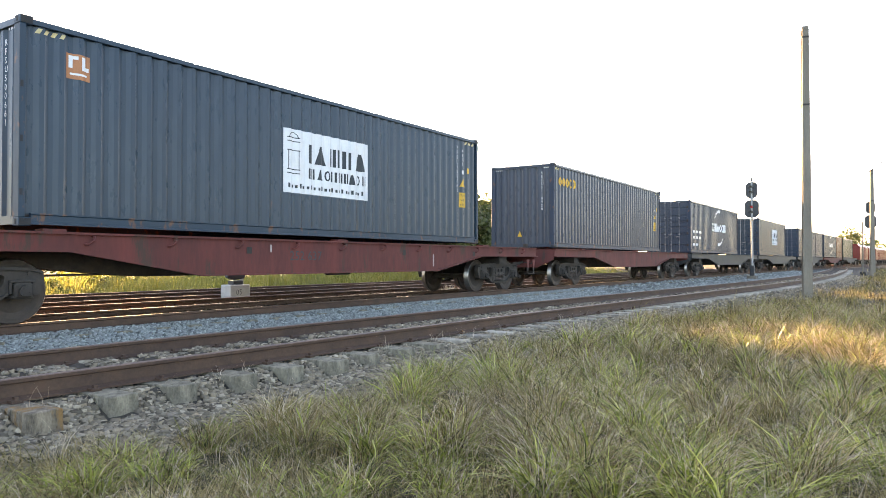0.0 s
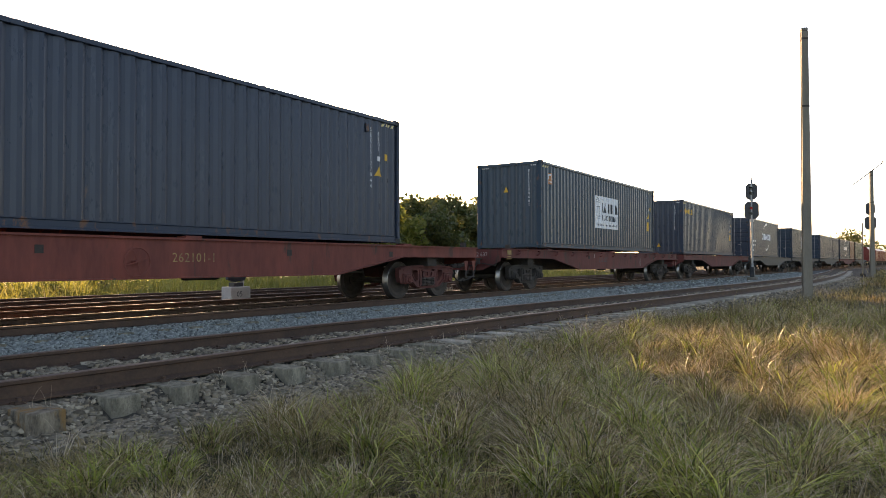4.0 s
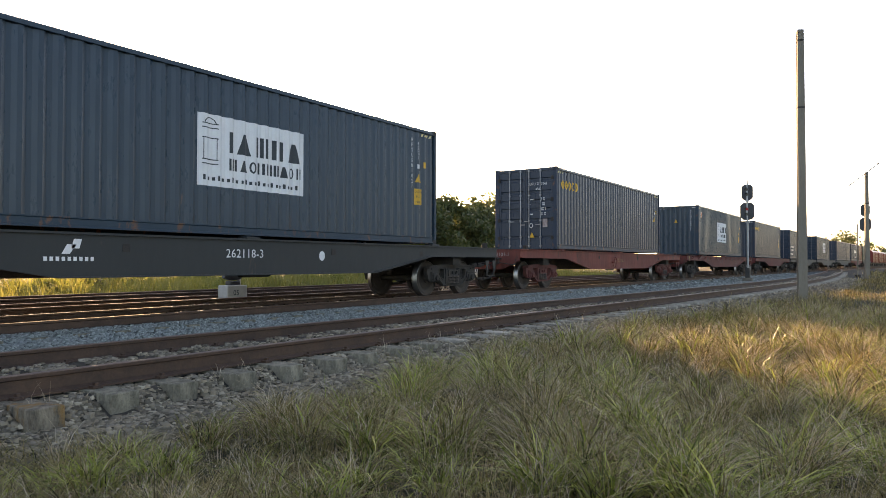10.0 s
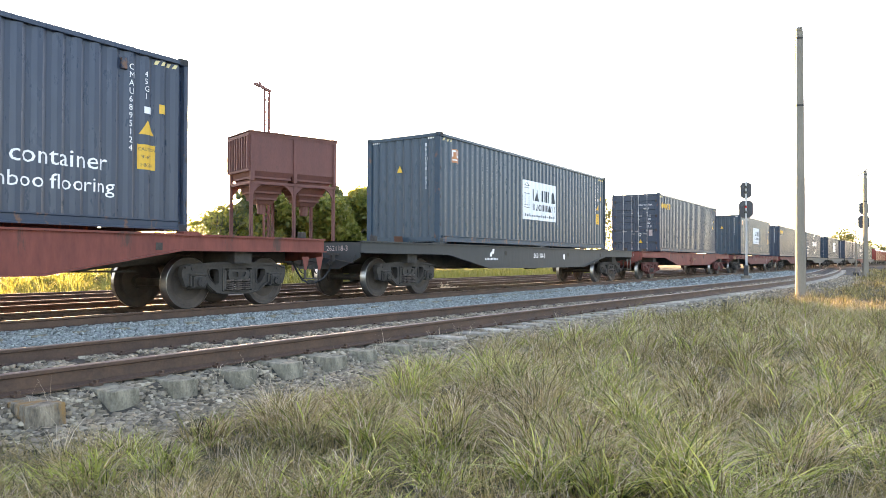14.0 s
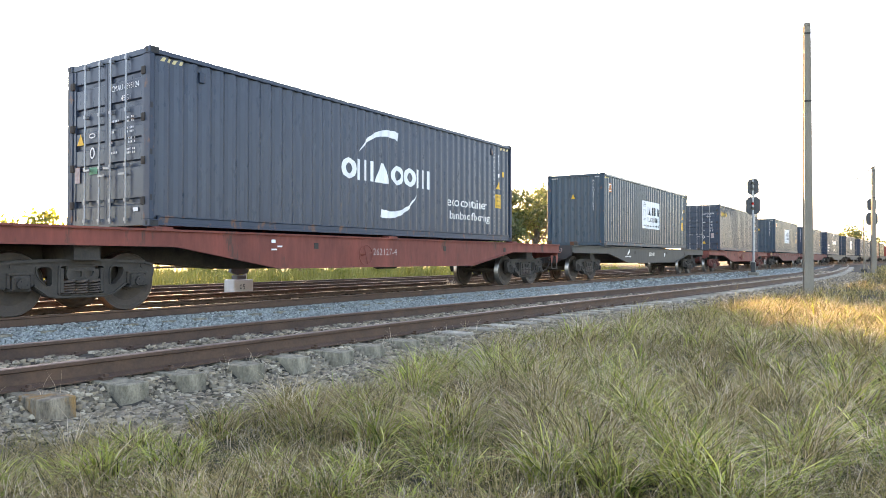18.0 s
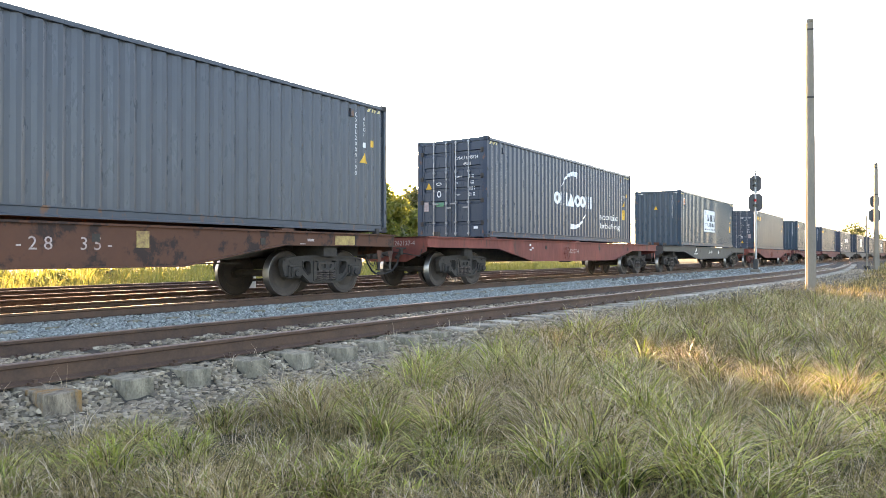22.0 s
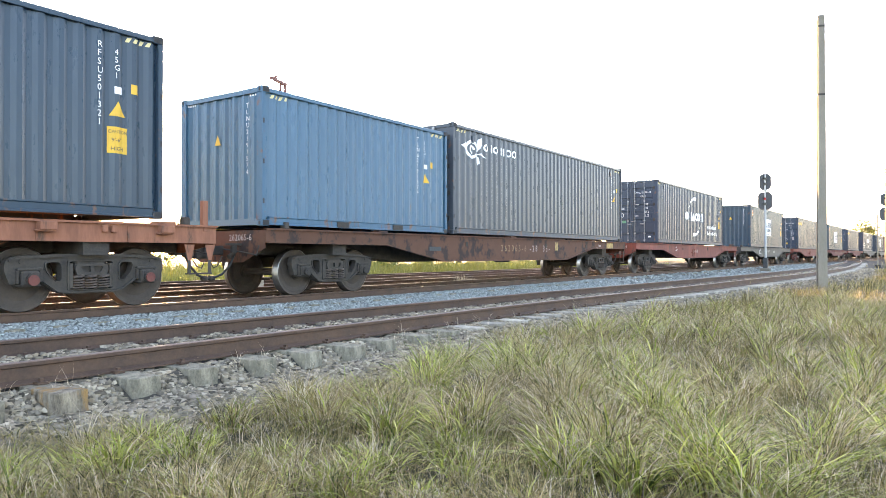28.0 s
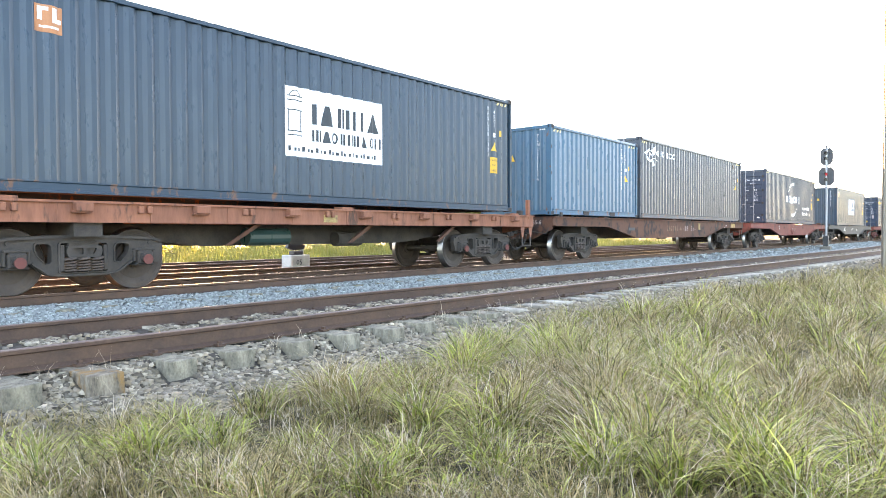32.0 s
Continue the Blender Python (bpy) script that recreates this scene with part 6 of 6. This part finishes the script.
for x0, x1, step, per, seg, wide, lush in ((1.3, 6.8, 0.40, 450, 4, 0.85, 0.42), (6.8, 17.0, 0.46, 300, 3, 1.1, 0.22)):
    x, y, a, h, bow, fresh = hummocks(x0, x1, step, per, 0.42, 0.64)
    u = np.random.rand(len(x))
    green = u < 0.04 + lush * fresh
    pale = u > 0.80
    dry = ~green & ~pale
    wid = np.random.uniform(0.0045, 0.0115, len(x)) * wide
    blades("dry_grass", "tussocks of tall dry meadow grass beside the track", "grass", x[dry], y[dry], h[dry], wid[dry], bow[dry], seg=seg, out=a[dry], curl=0.75)
    blades("green_grass", "fresh yellow-green blades among the dry grass", "grass_lush", x[green], y[green], h[green] * 0.9, wid[green] * 2.0, bow[green] * 1.1, seg=seg, out=a[green], curl=0.6)
    blades("dry_stalks", "pale dry stalks standing in the grass", "straw", x[pale], y[pale], h[pale] * 1.12, wid[pale] * 0.6, bow[pale], seg=seg + 1, out=a[pale], curl=1.0)
x, y, k = tufts(46, 5, 1.6, 12, lambda x: near_line(x) - 1.15, lambda x: near_line(x) - 0.86, 0.03, 1.2)
blades("dry_stalks", "thin dry weeds growing among the stones by the rail", "straw", x, y, k * np.random.uniform(0.12, 0.34, len(x)), np.random.uniform(0.003, 0.006, len(x)), np.random.uniform(0.1, 0.7, len(x)), seg=4, out=OUT[0], curl=0.6)
x, y, k = tufts(260, 16, 1.6, 9, lambda x: grass_edge(x) - 0.3, lambda x: grass_edge(x) + 0.22, 0.07, 1.3)
blades("dry_grass", "sparse dry grass creeping into the ballast", "grass", x, y, k * np.random.uniform(0.06, 0.26, len(x)), np.random.uniform(0.003, 0.007, len(x)), np.random.uniform(0.2, 1.1, len(x)), seg=3, out=OUT[0], curl=0.8)
x, y, k = tufts(3, 70, 20.0, 21.2, lambda x: 13.2 + 0 * x, lambda x: 13.5 + 0 * x, 0.14)
blades("dry_stalks", "pale dry grass clump beside the back track", "straw", x, y, k * np.random.uniform(0.2, 0.42, len(x)), np.random.uniform(0.008, 0.014, len(x)), np.random.uniform(0.2, 1.0, len(x)), out=OUT[0])
x, y, k = tufts(1500, 26, 12, 60, lambda x: -0.22 * x + 0 * x, lambda x: grass_edge(x) + 0.1, 0.3, 1.5)
blades("dry_grass", "dry meadow grass farther along the line", "grass", x, y, k * np.random.uniform(0.16, 0.44, len(x)), np.random.uniform(0.010, 0.02, len(x)), np.random.uniform(0.1, 0.9, len(x)), seg=2)
x, y, k = tufts(900, 14, 50, 220, lambda x: -0.15 * x, lambda x: grass_edge(x) + 0.1, 0.8, 1.5)
blades("dry_grass", "distant dry grass", "grass", x, y, k * np.random.uniform(0.25, 0.6, len(x)), np.random.uniform(0.03, 0.07, len(x)), np.random.uniform(0.1, 0.9, len(x)), seg=2)
x, y, k = tufts(1500, 22, 6, 70, lambda x: train_line(x) + 8.6, lambda x: train_line(x) + 26, 0.35, 1.3)
blades("field_grass", "sunlit yellow-green field grass behind the tracks", "grass_far", x, y, k * np.random.uniform(0.25, 0.6, len(x)), np.random.uniform(0.015, 0.035, len(x)), np.random.uniform(0.1, 0.8, len(x)), seg=2)

x, y, k = tufts(520, 40, 1.5, 9, near_side, lambda x: grass_edge(x) - 0.25, 0.10, 1.0)
blades("low_grass", "low dry grass and thatch covering the soil", "grass", x, y, k * np.random.uniform(0.05, 0.16, len(x)), np.random.uniform(0.003, 0.008, len(x)), np.random.uniform(0.4, 1.3, len(x)), out=OUT[0], seg=2)
x, y, k = tufts(1000, 40, 1.2, 4.2, near_side, lambda x: grass_edge(x) - 0.2, 0.12, 1.0)
blades("low_grass", "low dry grass at the edge of the stones", "grass", x, y, k * np.random.uniform(0.10, 0.34, len(x)), np.random.uniform(0.003, 0.007, len(x)), np.random.uniform(0.2, 1.2, len(x)), out=OUT[0], seg=3, curl=0.8)
x, y, k = tufts(420, 14, 1.2, 5.0, near_side, lambda x: grass_edge(x) - 0.1, 0.14, 1.0)
blades("dry_stalks", "thin tan stalks at the edge of the stones", "straw", x, y, k * np.random.uniform(0.15, 0.42, len(x)), np.random.uniform(0.002, 0.0045, len(x)), np.random.uniform(0.2, 1.0, len(x)), out=OUT[0], seg=4, curl=1.0)
x, y, k = tufts(1500, 34, 2, 60, lambda x: train_line(x) + 10.5, lambda x: train_line(x) + 18, 0.30, 1.2)
blades("tall_weeds", "tall sunlit yellow-green weeds at the field's edge", "grass_far", x, y, k * np.random.uniform(0.4, 1.15, len(x)), np.random.uniform(0.02, 0.05, len(x)), np.random.uniform(0.1, 0.8, len(x)), seg=2)
x, y = scatter(1100, -14, 12, lambda x: -9 + 0 * x, lambda x: np.where(x < 1.2, grass_edge(x) - 0.2, 0.2 - 0.36 * x), 1.0)
x, y = np.repeat(x, 24) + np.random.normal(0, 0.09, 26400), np.repeat(y, 24) + np.random.normal(0, 0.09, 26400)
keep = x * x + y * y > 1.0
x, y = x[keep], y[keep]
blades("dry_grass", "dry meadow grass along the foot of the bank", "grass", x, y, np.random.uniform(0.1, 0.38, len(x)), np.random.uniform(0.006, 0.016, len(x)), np.abs(np.random.normal(0.8, 0.4, len(x))), seg=2)
# ---- what moves ----
# seconds and metres of the reference point along the line
ROLL = [(0.0, -34.83), (0.5, -32.71), (1.0, -30.61), (2.0, -26.46), (2.5, -24.44), (3.0, -22.47), (6.0, -11.05), (7.0, -7.35), (8.0, -3.81), (9.0, -0.43),
        (10.0, 2.79), (11.0, 5.91), (12.0, 9.10), (13.0, 12.30), (14.0, 15.17), (17.0, 23.69), (17.5, 25.10), (18.0, 26.50), (19.0, 29.27), (20.0, 31.95),
        (21.0, 34.55), (22.0, 37.07), (23.0, 39.49), (24.0, 41.82), (25.0, 44.23), (27.5, 50.43), (28.0, 51.71), (29.0, 54.17), (30.0, 56.51), (31.0, 58.72),
        (31.5, 59.75), (32.0, 60.71)]
roll_at = spline([t for t, s in ROLL], [s for t, s in ROLL])


def on_line(along, y, z):
    d = 0.5
    h = math.atan2(float(train_line(along + d) - train_line(along - d)), 2 * d)
    return pose(along - math.sin(h) * y, float(train_line(along)) + math.cos(h) * y, z, 0, 0, math.degrees(h))


def motions():
    steps = [t for t, s in ROLL]
    for ob, along, y, z in TRAIN:
        c = 6.0 if y else 0.0
        rows = []
        for t in steps:
            s = float(roll_at(t))
            m = on_line(s + along + c, y, z)
            rows.append((t, m @ pose(-c, 0, 0)))
        walk(ob, rows)
    turn_steps = np.linspace(0, 32, 257)
    for ws in WHEELSETS:
        base = ws.location.copy()
        a0 = random.uniform(0, 360)
        walk(ws, [(t, pose(*base, 0, a0 + math.degrees((float(roll_at(t)) + 40) / WHEEL_R), 0)) for t in turn_steps])


motions()
